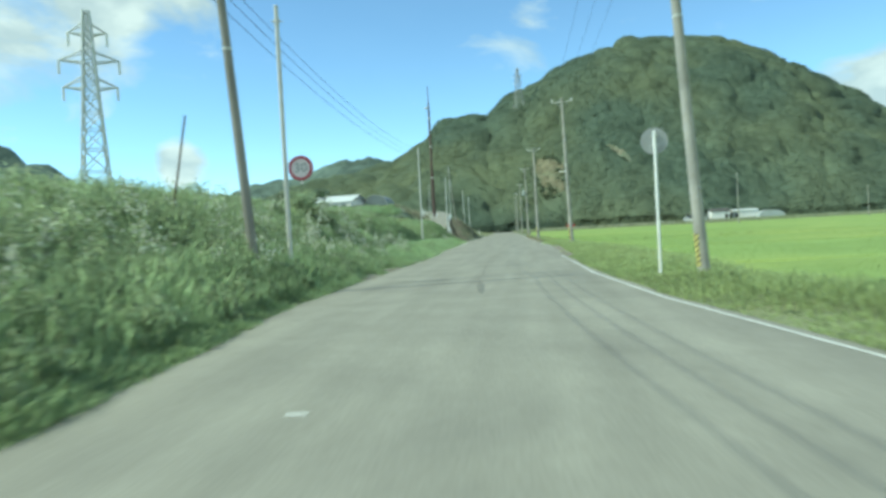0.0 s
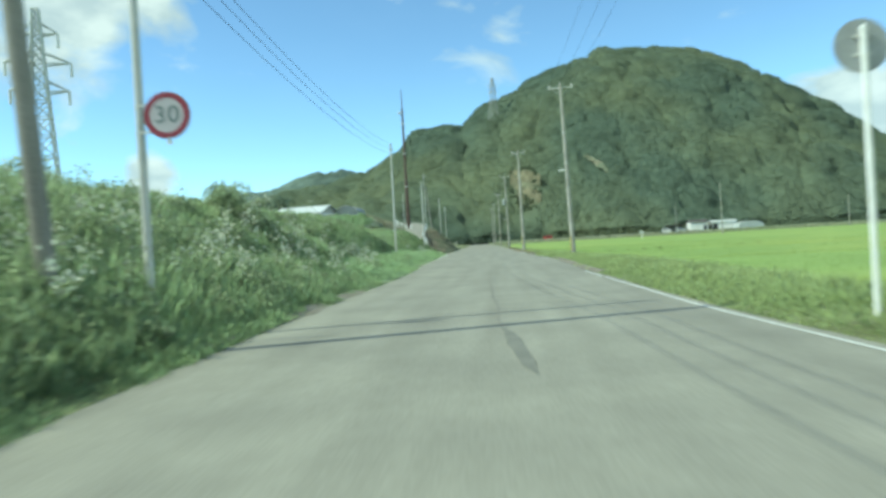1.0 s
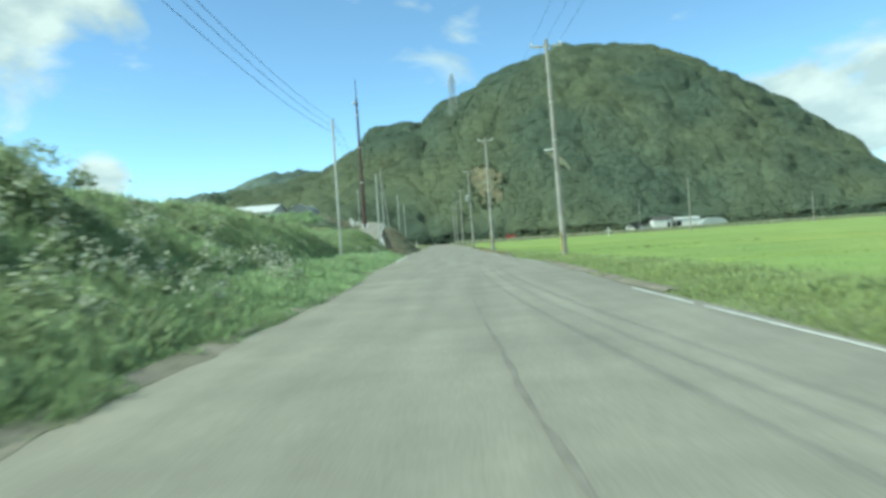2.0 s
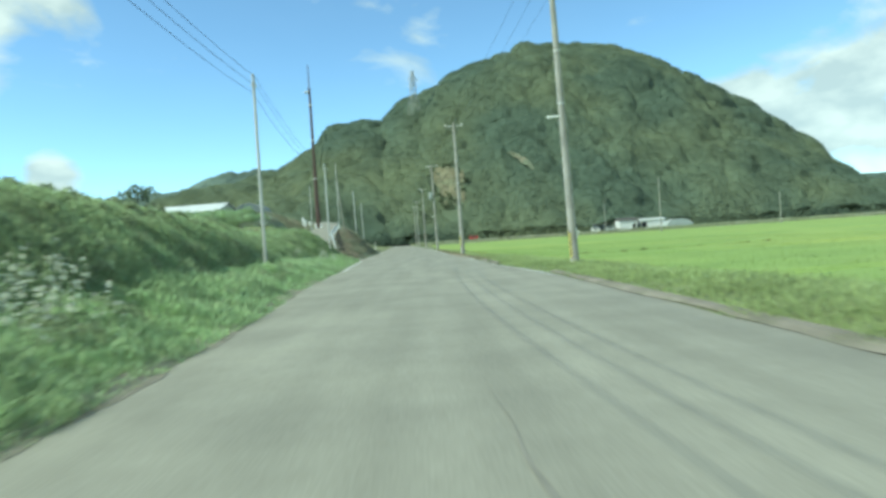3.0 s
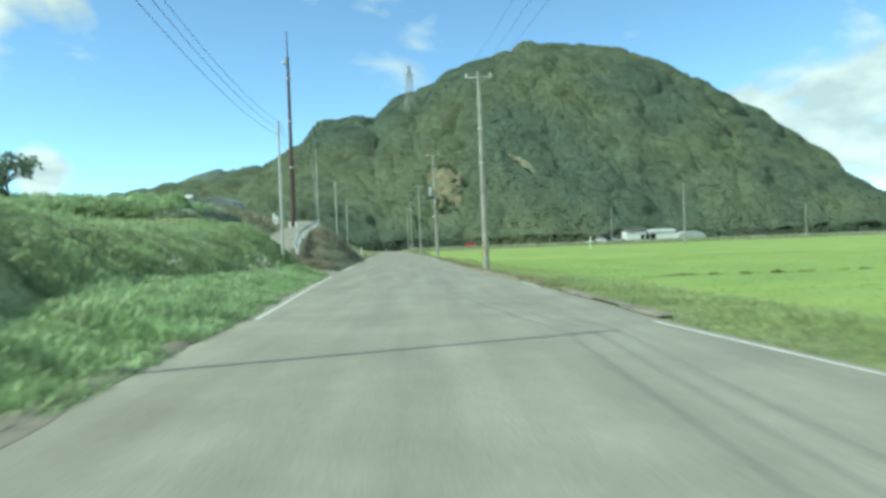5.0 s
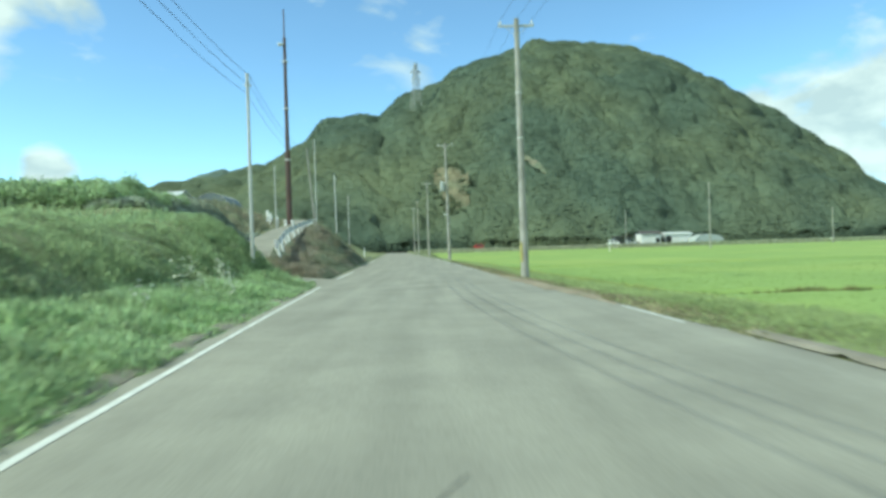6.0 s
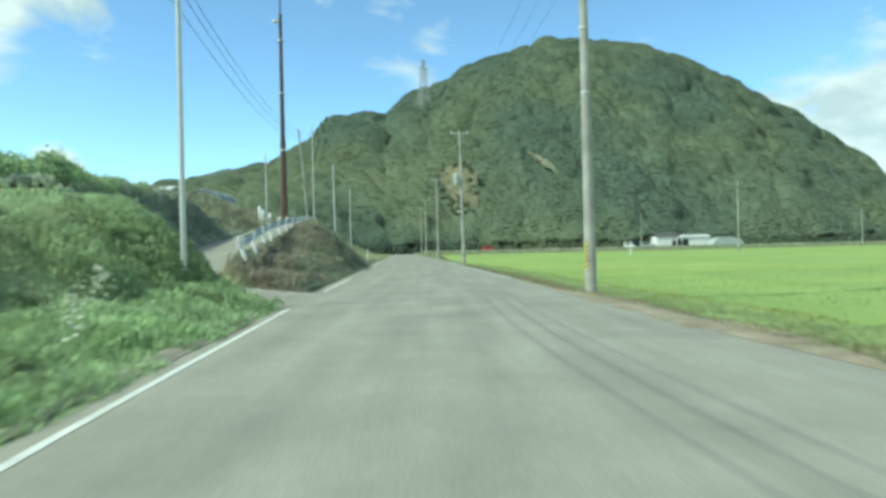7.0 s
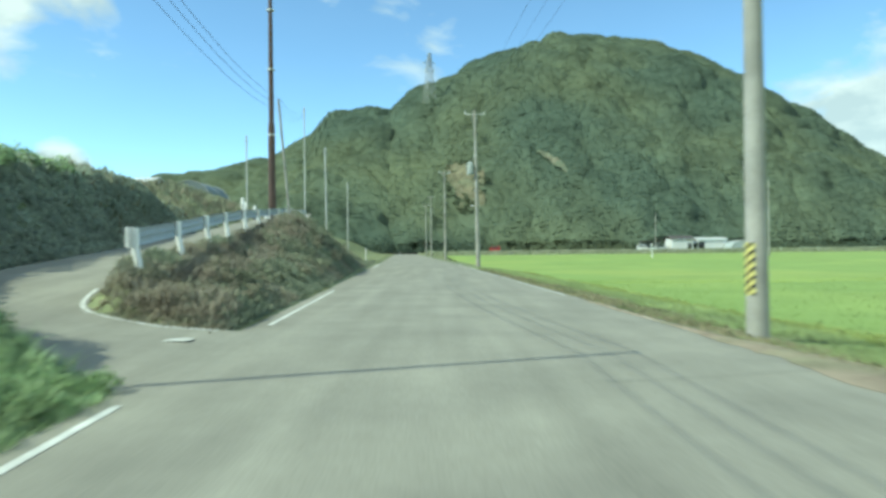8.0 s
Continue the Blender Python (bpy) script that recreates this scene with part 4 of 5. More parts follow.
def build_slope_bushes():
    rng = np.random.default_rng(33)
    pts = []
    for bx, by, rx, ry, below in BARE:
        for k in range(100):
            a = rng.uniform(0, 2 * math.pi)
            q = rng.uniform(0.8, 1.15) if k < 40 else rng.uniform(0.35, 1.0)
            if k >= 40 and math.cos(a) - math.sin(a) < 0.1:
                continue
            x, y = bx + rx * q * math.cos(a), by + ry * q * math.sin(a)
            pts.append((x, y, float(hill_z(x, y)) + 3.6))
    p = np.array(pts)
    r = rng.uniform(0.7, 1.6, len(p))
    v, f = lumps(p, r, 110, 0.3, rng, 1.0)
    stuff("slope_bushes", v, f, FOREST, "bushes growing round the bare slopes", "bushes")


build_slope_bushes()


# ---- trees ----
def tree(x, y, height, spread, seed, label, mat=None, leaf=0.16, z=None, per=170):
    rng = np.random.default_rng(seed)
    z0 = float(ground_z(x, y)) if z is None else z
    root = empty("tree", pose(x, y, z0 - 0.1), label, "tree", "trees behind the bank")
    bm = bmesh.new()
    tube(bm, [(0, 0, 0), (0.05 * height, 0.02 * height, height * 0.35), (0.02 * height, 0, height * 0.75)], [0.035 * height, 0.025 * height, 0.008 * height], 8)
    tips = []
    for k in range(9):
        a, h = k * 2.4 + rng.uniform(-0.4, 0.4), height * rng.uniform(0.3, 0.7)
        r = spread * rng.uniform(0.5, 0.95)
        end = (math.cos(a) * r, math.sin(a) * r, h + height * rng.uniform(0.1, 0.25))
        tube(bm, [(0.03 * height, 0, h), (end[0] * 0.5, end[1] * 0.5, h + 0.1 * height), end], [0.012 * height, 0.008 * height, 0.003 * height], 5)
        tips.append(end)
    part("trunk", bm, BARK, root)
    tips = np.array(tips + [(0.02 * height, 0, height * 0.85), (0, 0, height * 0.65)])
    more = tips[rng.integers(0, len(tips), 14)] + rng.normal(0, spread * 0.22, (14, 3))
    c = np.concatenate([tips, more])
    v, f = lumps(c, rng.uniform(0.22, 0.42, len(c)) * spread, per, leaf, rng, 0.85)
    ob = new("crown", mesh_np("crown", v, f, mat or TREE_LEAVES))
    ob.parent = root
    return root


for k, (x, y, h, s) in enumerate(((-24.2, 83.0, 3.7, 1.5), (-26.4, 84.5, 3.0, 1.2))):
    tree(x, y, h, s, 100 + k, per=26, label="small thin-crowned broadleaf tree standing beyond the bank")


# ---- marks on the road ----
def worn_patch():
    """A dark worn strip that narrows into the seam."""
    ys = np.linspace(8.9, 12.1, 24)
    xm = np.interp(ys, [8.9, 10.5, 11.2, 12.1], [1.95, 1.815, 1.775, 1.68])
    w = np.interp(ys, [8.9, 9.4, 10.5, 11.2, 12.1], [0.01, 0.06, 0.085, 0.065, 0.02])
    ragged = 0.035 * hash_noise(ys, ys * 0, 0.25, 62), 0.035 * hash_noise(ys, ys * 0, 0.22, 63)
    tagged(new("asphalt_patch", ribbon(ys, xm - w + ragged[0], xm + w + ragged[1], np.full(24, 0.005), PATCH, "asphalt_patch")), "dark worn patch in the asphalt", "road marking", kind="structure")


worn_patch()


def worn_joint():
    """A long ragged seam in the asphalt, widening and fading along its way."""
    ys = np.arange(12.0, 27.0, 0.12)
    xm = np.interp(ys, [12, 12.6, 14.8, 17.4, 19, 25, 27], [1.68, 1.63, 1.6, 1.47, 1.41, 1.22, 1.18]) + 0.05 * hash_noise(ys, ys * 0, 0.7, 68)
    w = 0.02 * smooth01((27 - ys) / 4) * (1 + 1.3 * hash_noise(ys, ys * 0, 0.33, 69))
    tagged(new("asphalt_seam", ribbon(ys, xm - w, xm + w, np.full(len(ys), 0.004), SEAM, "asphalt_seam")), "ragged dark seam in the asphalt", "seam", kind="structure")


worn_joint()


def crack(x, y, length, heading, seed):
    """A thin wandering crack in the asphalt."""
    rng = np.random.default_rng(seed)
    n = 12
    t = np.linspace(0, length, n)
    side = np.cumsum(rng.normal(0, 0.035, n))
    ca, sa = math.cos(heading), math.sin(heading)
    px, py = x + t * ca - side * sa, y + t * sa + side * ca
    w = 0.006 * rng.uniform(0.5, 1.4, n)
    w[0] = w[-1] = 0.003
    v = np.concatenate([np.stack([px + w * sa, py - w * ca, np.full(n, 0.004)], 1), np.stack([px - w * sa, py + w * ca, np.full(n, 0.004)], 1)])
    k = np.arange(n - 1)
    tagged(new("crack", mesh_np("crack", v, np.stack([k, k + 1, k + n + 1, k + n], 1), CRACK)), "thin dark crack in the asphalt", "crack", "cracks in the road", "structure")


for k, (x, y, length, heading) in enumerate(((-0.9, 51.2, 1.6, 1.3), (0.2, 73.5, 2.6, 0.3))):
    crack(x, y, length, heading, 300 + k)

fleck_y = np.linspace(0.12, 0.19, 3)
tagged(new("edge_line", ribbon(fleck_y, np.full(3, 1.19), np.full(3, 1.35), np.full(3, 0.005), WHITE_PAINT, "edge_line")), "tiny fleck of white paint on the asphalt", "road marking", "edge lines", "structure")
stub_y = np.linspace(76.38, 76.66, 4)
tagged(new("edge_line", ribbon(stub_y, np.full(4, -4.86), np.full(4, -4.5), np.full(4, 0.088), WHITE_PAINT, "edge_line")), "short worn white mark at the junction", "road marking", "edge lines", "structure")

# bare earth spilling over the asphalt edge on the paddy side
def build_dirt():
    ys = np.arange(62.6, 84, 0.2)
    fade = smooth01((ys - 62.6) / 6) * smooth01((79 - ys) / 7)
    mid = right_line(ys) - 0.02 + 0.1 * fade
    lo = mid - fade * (0.36 + 0.45 * hash_noise(ys, ys * 0, 1.6, 64) + 0.2 * hash_noise(ys, ys * 0, 0.5, 65))
    hi = mid + fade * (0.7 + 0.6 * hash_noise(ys, ys * 0, 2.1, 66)) + 0.05
    lo = lo + fade * 0.22 * hash_noise(ys, ys * 0, 0.23, 67)
    t = np.linspace(0, 1, 8)
    X = lo[:, None] * (1 - t) + hi[:, None] * t
    Y = ys[:, None] + 0 * X
    edge = right_line(Y) + 0.22
    Z = np.where(X < edge, 0.004 + 0.02 * np.sin(np.pi * t), ground_z(X, Y) + 0.035)
    k = (np.arange(len(ys) - 1)[:, None] * 8 + np.arange(7)[None]).ravel()
    f = np.stack([k, k + 1, k + 9, k + 8], 1)
    tagged(new("dirt_shoulder", mesh_np("dirt_shoulder", np.stack([X, Y, Z], -1).reshape(-1, 3), f, DIRT, True)), "bare brown earth spilling over the asphalt edge", "shoulder", kind="structure")


build_dirt()


def dirt_edge(name, ys, side, seed, label):
    """Washed-down earth lying in a ragged strip along the asphalt edge."""
    ys = np.asarray(ys)
    edge = left_line(ys) - 0.35 if side < 0 else right_line(ys) + 0.22
    fade = smooth01((ys - ys[0]) / 3) * smooth01((ys[-1] - ys) / 3)
    inner = edge - side * fade * np.clip((0.08 if side < 0 else 0.05) + 0.3 * hash_noise(ys, ys * 0, 2.3, seed) + 0.16 * hash_noise(ys, ys * 0, 0.5, seed + 1), 0.0, 1.0)
    outer = edge + side * 0.22
    t = np.linspace(0, 1, 6)
    X = inner[:, None] * (1 - t) + outer[:, None] * t
    Y = ys[:, None] + 0 * X
    Z = np.where((X - edge[:, None]) * side < 0, 0.004 + 0.012 * np.sin(np.pi * t), ground_z(X, Y) + 0.05)
    k = (np.arange(len(ys) - 1)[:, None] * 6 + np.arange(5)[None]).ravel()
    f = np.stack([k, k + 1, k + 7, k + 6], 1)
    tagged(new(name, mesh_np(name, np.stack([X, Y, Z], -1).reshape(-1, 3), f if side > 0 else f[:, ::-1], EDGE_DIRT, True)), label, "shoulder", kind="structure")


dirt_edge("dirt_edge", np.arange(11, 72, 0.2), -1, 81, "brown earth washed along the asphalt edge below the bank")
dirt_edge("dirt_edge", np.arange(24, 42, 0.2), 1, 84, "brown earth along the asphalt edge beside the paddies")
dirt_edge("dirt_edge", np.arange(50.6, 58, 0.2), 1, 87, "thin brown earth along the asphalt edge beside the paddies")

# white edge of the side road round the tip of the mound
sel = [k for k in range(len(SIDE_P)) if 75.9 < SIDE_P[k, 1] < 80.5]
edge_v, edge_f = [], []
for q, k in enumerate(sel):
    for frac in (-0.965, -0.915):
        edge_v.append((SIDE_P[k, 0] + SIDE_N[k, 0] * SIDE_HALF[k] * frac, SIDE_P[k, 1] + SIDE_N[k, 1] * SIDE_HALF[k] * frac,
                       SIDE_P[k, 2] - 0.035 + 0.01 * (1 - frac * frac) + 0.05 * min(1.0, SIDE_P[k, 2] / 0.09) + 0.006))
    if q:
        edge_f.append((2 * q - 2, 2 * q - 1, 2 * q + 1, 2 * q))
tagged(new("edge_line", mesh_np("edge_line", edge_v, edge_f, WHITE_PAINT)), "worn white line along the side road edge", "road marking", "edge lines", "structure")


# ---- utility poles ----
def lean_pose(x, y, z, dx, dy, height):
    """Stands a pole at a place so that its top is off by dx, dy."""
    up = Vector((dx, dy, height)).normalized()
    q = Vector((0, 0, 1)).rotation_difference(up)
    return Matrix.LocRotScale((x, y, z), q, None)


def stripe_sleeve(root, r0, z0, z1):
    """A sheet on the side of the pole's foot that faces the traffic, with slanting yellow and black bands."""
    bands = 6
    n, mid, span = 14, math.atan2(-0.29, -0.957), 0.72

    def strip(r, lo_of, hi_of):
        bm = bmesh.new()
        prev = None
        for j in range(n + 1):
            u = j / n
            a = mid - span + 2 * span * u
            lo, hi = lo_of(u), hi_of(u)
            cur = (bm.verts.new((math.cos(a) * r, math.sin(a) * r, lo)), bm.verts.new((math.cos(a) * r, math.sin(a) * r, hi)))
            if prev and (hi - lo > 0.004 or prev[1].co.z - prev[0].co.z > 0.004):
                bm.faces.new((prev[0], cur[0], cur[1], prev[1]))
            prev = cur
        for v in [v for v in bm.verts if not v.link_faces]:
            bm.verts.remove(v)
        return bm

    rs = r0 * 0.98
    back = part("sleeve", strip(rs + 0.004, lambda u: z0, lambda u: z1), BLACK, root, "black sheet with slanting yellow bands")
    pitch = (z1 - z0) / bands

    def clamp(z):
        return min(max(z, z0), z1)

    for k in range(-4, bands):
        bm = strip(rs + 0.008, lambda u: clamp(z0 + (k + 1.4 * u) * pitch), lambda u: clamp(z0 + (k + 1.4 * u + 0.55) * pitch))
        if bm.faces:
            part("yellow_band", bm, YELLOW, back, smooth=False)
        else:
            bm.free()


def crossarm(root, z, width, count, mat=STEEL):
    arm = part("crossarm", box(bmesh.new(), (-width / 2, 0.10, z - 0.04), (width / 2, 0.18, z + 0.04), 0.008), mat, root)
    for k in range(count):
        x = -width / 2 + 0.08 + k * (width - 0.16) / (count - 1)
        part("insulator", tube(bmesh.new(), [(x, 0.14, z + 0.03), (x, 0.14, z + 0.08), (x, 0.14, z + 0.10), (x, 0.14, z + 0.16), (x, 0.14, z + 0.2)], [0.02, 0.03, 0.055, 0.05, 0.025], 8), PORCELAIN, arm)
    for s in (-1, 1):
        part("arm_brace", tube(bmesh.new(), [(s * width * 0.3, 0.13, z - 0.03), (0, 0.11, z - 0.45)], 0.014, 5), mat, arm)
    return arm


def concrete_pole(x, y, z, height, dx=0.0, dy=0.0, r=0.17, arm=1.45, sleeve=None, extras=()):
    root = empty("utility_pole", lean_pose(x, y, z - 0.3, dx, dy, height), "tall round concrete utility pole on the road verge", "utility pole", "poles on the paddy side")
    H = height + 0.3
    part("pole", tube(bmesh.new(), [(0, 0, 0), (0, 0, H * 0.3), (0, 0, H * 0.6), (0, 0, H)], [r, r * 0.88, r * 0.76, r * 0.58], 20), CONCRETE, root)
    if arm:
        crossarm(root, H - 0.25, arm, 3)
    for zb in (H * 0.55, H * 0.72):
        part("steel_band", tube(bmesh.new(), [(0, 0, zb - 0.03), (0, 0, zb + 0.03)], [r * 0.82, r * 0.82], 16), STEEL, root)
    if sleeve:
        stripe_sleeve(root, r, *sleeve)
    for kind, h in extras:
        if kind == "bracket":
            part("bracket", box(bmesh.new(), (-0.5, -0.05, h - 0.035), (0.0, 0.03, h + 0.035), 0.006), WHITE_STEEL, root)
        if kind == "transformer":
            tank = part("transformer", tube(bmesh.new(), [(-0.42, 0, h - 0.45), (-0.42, 0, h - 0.42), (-0.42, 0, h + 0.35), (-0.42, 0, h + 0.42), (-0.42, 0, h + 0.5)], [0.2, 0.25, 0.25, 0.22, 0.06], 16), GREY_PAINT, root, "pale grey transformer can")
            for s in (-0.1, 0.1):
                part("bushing", tube(bmesh.new(), [(-0.42 + s, 0, h + 0.4), (-0.42 + s, 0, h + 0.62)], [0.035, 0.02], 8), PORCELAIN, tank)
    return root


R_POLES = [(6.47, 10.65, 0.05, 10.0, -0.55, 0.1), (5.68, 44.7, 0.05, 9.9, -0.22, 0.0), (3.72, 77.5, -0.05, 10.4, -0.06, 0.0), (2.5, 120.3, -0.15, 11.9, -0.15, 0.0),
           (0.9, 157.0, -0.1, 11.4, 0.0, 0.0), (-0.7, 198.0, -0.1, 11.4, 0.05, 0.0), (-1.7, 224.0, -0.1, 11.4, 0.0, 0.0)]
concrete_pole(*R_POLES[0], r=0.13, sleeve=(0.48, 1.16))
concrete_pole(*R_POLES[1], r=0.148, sleeve=(0.52, 1.36), extras=(("bracket", 5.2),))
concrete_pole(*R_POLES[2], sleeve=(0.89, 1.68))
concrete_pole(*R_POLES[3], arm=1.6, extras=(("transformer", 7.8), ("bracket", 5.0)))
for row in R_POLES[4:]:
    concrete_pole(*row, r=0.15)


def thin_pole(x, y, z, height, dx=0.0, dy=0.0, r=0.06, mat=STEEL, name="utility_pole", label="slim galvanised steel pole standing in the roadside grass", top=True):
    root = empty(name, lean_pose(x, y, z - 0.25, dx, dy, height), label, "pole", "slim poles along the bank")
    H = height + 0.25
    part("pole", tube(bmesh.new(), [(0, 0, 0), (0, 0, H * 0.5), (0, 0, H)], [r, r * 0.95, r * 0.85], 14), mat, root)
    if top:
        part("cap", tube(bmesh.new(), [(0, 0, H - 0.02), (0, 0, H + 0.03)], [r * 1.1, r * 0.9], 12), mat, root)
        part("hook", tube(bmesh.new(), [(-0.14, 0, H - 0.35), (0, 0, H - 0.35), (0.14, 0, H - 0.35)], 0.018, 6), mat, root)
        part("clamp", tube(bmesh.new(), [(0, 0, H - 0.4), (0, 0, H - 0.3)], [r * 1.25, r * 1.25], 12), mat, root)
    return root


L_POLES = [(-2.98, 12.36, 0.55, 6.4, 0.0, 0.0), (-4.98, 46.93, 0.5, 6.95, 0.02, 0.0), (-6.12, 72.98, 1.1, 6.1, 0.0, 0.0), (-11.9, 128.5, 3.6, 10.1, 0.0, 0.0), (-8.2, 115.44, 3.0, 5.3, -0.05, 0.0), (-9.03, 135.61, 1.6, 6.3, 0.0, 0.0)]
for row in L_POLES:
    thin_pole(*row)
LEANING = (-8.45, 103.8, 3.2, 6.0, -0.5, 0.0)
thin_pole(*LEANING, 0.065, CONCRETE, label="leaning weathered wooden pole behind the guardrail", top=False)
thin_pole(-14.46, 118.87, 3.7, 6.0, 0.0, 0.0, 0.06)
thin_pole(-5.3, 10.95, 1.9, 2.35, 0.59, -0.23, 0.025, BARK, name="stake", label="thin dark stake leaning out of the weeds", top=False)

# thick weathered pole on the near bank
L1 = empty("utility_pole", lean_pose(-3.16, 10.56, 0.35, -0.6, 0.1, 8.0), "thick leaning weathered concrete pole in the weeds", "utility pole")
part("pole", tube(bmesh.new(), [(0, 0, 0), (0, 0, 3), (0, 0, 8.2)], [0.112, 0.106, 0.088], 20), CONCRETE_DARK, L1)
for zb in (5.2, 7.0):
    part("steel_band", tube(bmesh.new(), [(0, 0, zb - 0.03), (0, 0, zb + 0.03)], [0.11, 0.11], 16), STEEL, L1)

# tall dark pole with a lamp beside the side road
BPZ = float(ground_z(-15.9, 132.5))
BP = empty("street_lamp", pose(-15.6, 132.5, BPZ - 0.3), "very tall dark brown pole with a lamp and clamps", "street lamp")
part("pole", tube(bmesh.new(), [(0, 0, 0), (0, 0, 9), (0, 0, 9.02), (0, 0, 26.6 - BPZ)], [0.36, 0.3, 0.25, 0.17], 16), DARK_POLE, BP)
part("tip", tube(bmesh.new(), [(0, 0, 26.5 - BPZ), (0, 0, 30.0 - BPZ)], [0.09, 0.06], 8), DARK_POLE, BP)
lamp_head = part("lamp_head", tube(bmesh.new(), [(-0.75, -0.2, 25.7 - BPZ), (-0.6, -0.2, 25.8 - BPZ), (-0.25, -0.1, 25.8 - BPZ), (0, 0, 25.75 - BPZ)], [0.12, 0.2, 0.16, 0.06], 10), PORCELAIN, BP, "white lamp head")
for zb in (8.0, 14.0, 19.5):
    part("clamp", tube(bmesh.new(), [(0, 0, zb - 0.08), (0, 0, zb + 0.08)], [0.34, 0.33], 14), STEEL, BP)


def wire(a, b, sag, label="thin dark overhead cable between poles", r=0.012, n=14):
    a, b = Vector(a), Vector(b)
    pts = [a.lerp(b, k / n) - Vector((0, 0, 4 * sag * (k / n) * (1 - k / n))) for k in range(n + 1)]
    return tagged(part("overhead_cable", tube(bmesh.new(), pts, r, 5), WIRE), label, "cable", "overhead cables")


def pole_top(row, off, down=0.0):
    x, y, z, h, dx, dy = row
    return Vector((x + dx + off, y + dy + 0.14, z + h - down))


ahead_of_all = (9.6, -24.0, 0.0, 10.2, -0.2, 0.0)
for a, b in zip([ahead_of_all] + R_POLES[:-1], R_POLES):
    for off in (-0.64, 0.0, 0.64):
        wire(pole_top(a, off), pole_top(b, off), 0.45, r=0.0052)
bank_line = [(0.5, -22.0, 0.5, 6.6, 0, 0), (-3.25, 10.56, 0.35, 6.9, -0.5, 0.1)] + L_POLES[1:3] + [LEANING, L_POLES[3]]
for a, b in zip(bank_line[:-1], bank_line[1:]):
    for off, down in ((0.05, 0.02), (0.05, 0.34), (-0.1, 0.56)):
        wire(pole_top(a, off, down), pole_top(b, off, down), min(0.72, 0.024 * (b[1] - a[1])), r=0.0075)


# ---- road signs ----
def speed_sign():
    root = empty("speed_limit_sign", pose(-2.55, 12.24, 2.965, 0, 0, 4), "round white speed sign with red rim and number 30", "road sign")
    part("plate", disc(bmesh.new(), (0, 0, 0), 0.30, 0.012, 40), SIGN_WHITE, root)
    ring = bmesh.new()
    n = 48
    rows = []
    for r, yy in ((0.302, -0.006), (0.302, -0.0095), (0.228, -0.0095), (0.228, -0.006)):
        rows.append([ring.verts.new((math.cos(2 * math.pi * j / n) * r, yy, math.sin(2 * math.pi * j / n) * r)) for j in range(n)])
    for a, b in zip(rows, rows[1:] + rows[:1]):
        for j in range(n):
            ring.faces.new((a[j], a[(j + 1) % n], b[(j + 1) % n], b[j]))
    part("red_rim", ring, SIGN_RED, root, "red rim")
    back = part("back_plate", disc(bmesh.new(), (0, 0.012, 0), 0.31, 0.006, 40), ALU, root)
    for k, ch in enumerate("30"):
        cu = bpy.data.curves.new("numeral", "FONT")
        cu.body, cu.size, cu.align_x, cu.align_y, cu.extrude, cu.offset = ch, 0.32, "CENTER", "CENTER", 0.002, 0.0
        ob = new("numeral_" + ("three" if ch == "3" else "zero"), cu)
        dg = bpy.context.evaluated_depsgraph_get()
        me = bpy.data.meshes.new_from_object(ob.evaluated_get(dg))
        bpy.data.objects.remove(ob)
        me.materials.clear()
        me.materials.append(SIGN_BLUE)
        ob = new("numeral", me)
        ob.parent = root
        ob.matrix_basis = pose(-0.088 + 0.176 * k, -0.0085, 0.0, 90, 0, 0)
    part("bracket", tube(bmesh.new(), [(-0.47, 0.12, -0.2), (-0.2, 0.03, -0.2), (0.1, 0.03, -0.2)], 0.016, 6), STEEL, root)
    part("bracket", tube(bmesh.new(), [(-0.47, 0.12, 0.15), (-0.2, 0.03, 0.15), (0.1, 0.03, 0.15)], 0.016, 6), STEEL, root)
    part("tag", disc(bmesh.new(), (0.02, 0.0, -0.35), 0.035, 0.012, 16), PORCELAIN, root)
    part("tag_stem", tube(bmesh.new(), [(0.02, 0.0, -0.33), (0.02, 0.0, -0.28)], 0.012, 6), STEEL, root)
    return root


speed_sign()


def sign_back():
    root = empty("road_sign", pose(5.68, 11.23, 0.0), "round road sign seen from behind on a white post", "road sign")
    part("post", tube(bmesh.new(), [(0, 0, -0.2), (0, 0, 3.12)], 0.032, 12), WHITE_STEEL, root)
    part("cap", tube(bmesh.new(), [(0, 0, 3.12), (0, 0, 3.15)], [0.034, 0.02], 12), WHITE_STEEL, root)
    plate = part("plate", disc(bmesh.new(), (0, 0.05, 2.94), 0.29, 0.01, 40), ALU, root, "dull aluminium back of the disc")
    for z in (2.84, 3.04):
        part("clamp_bar", box(bmesh.new(), (-0.09, 0.02, z - 0.015), (0.09, 0.043, z + 0.015), 0.003), STEEL, plate)
    return root


sign_back()


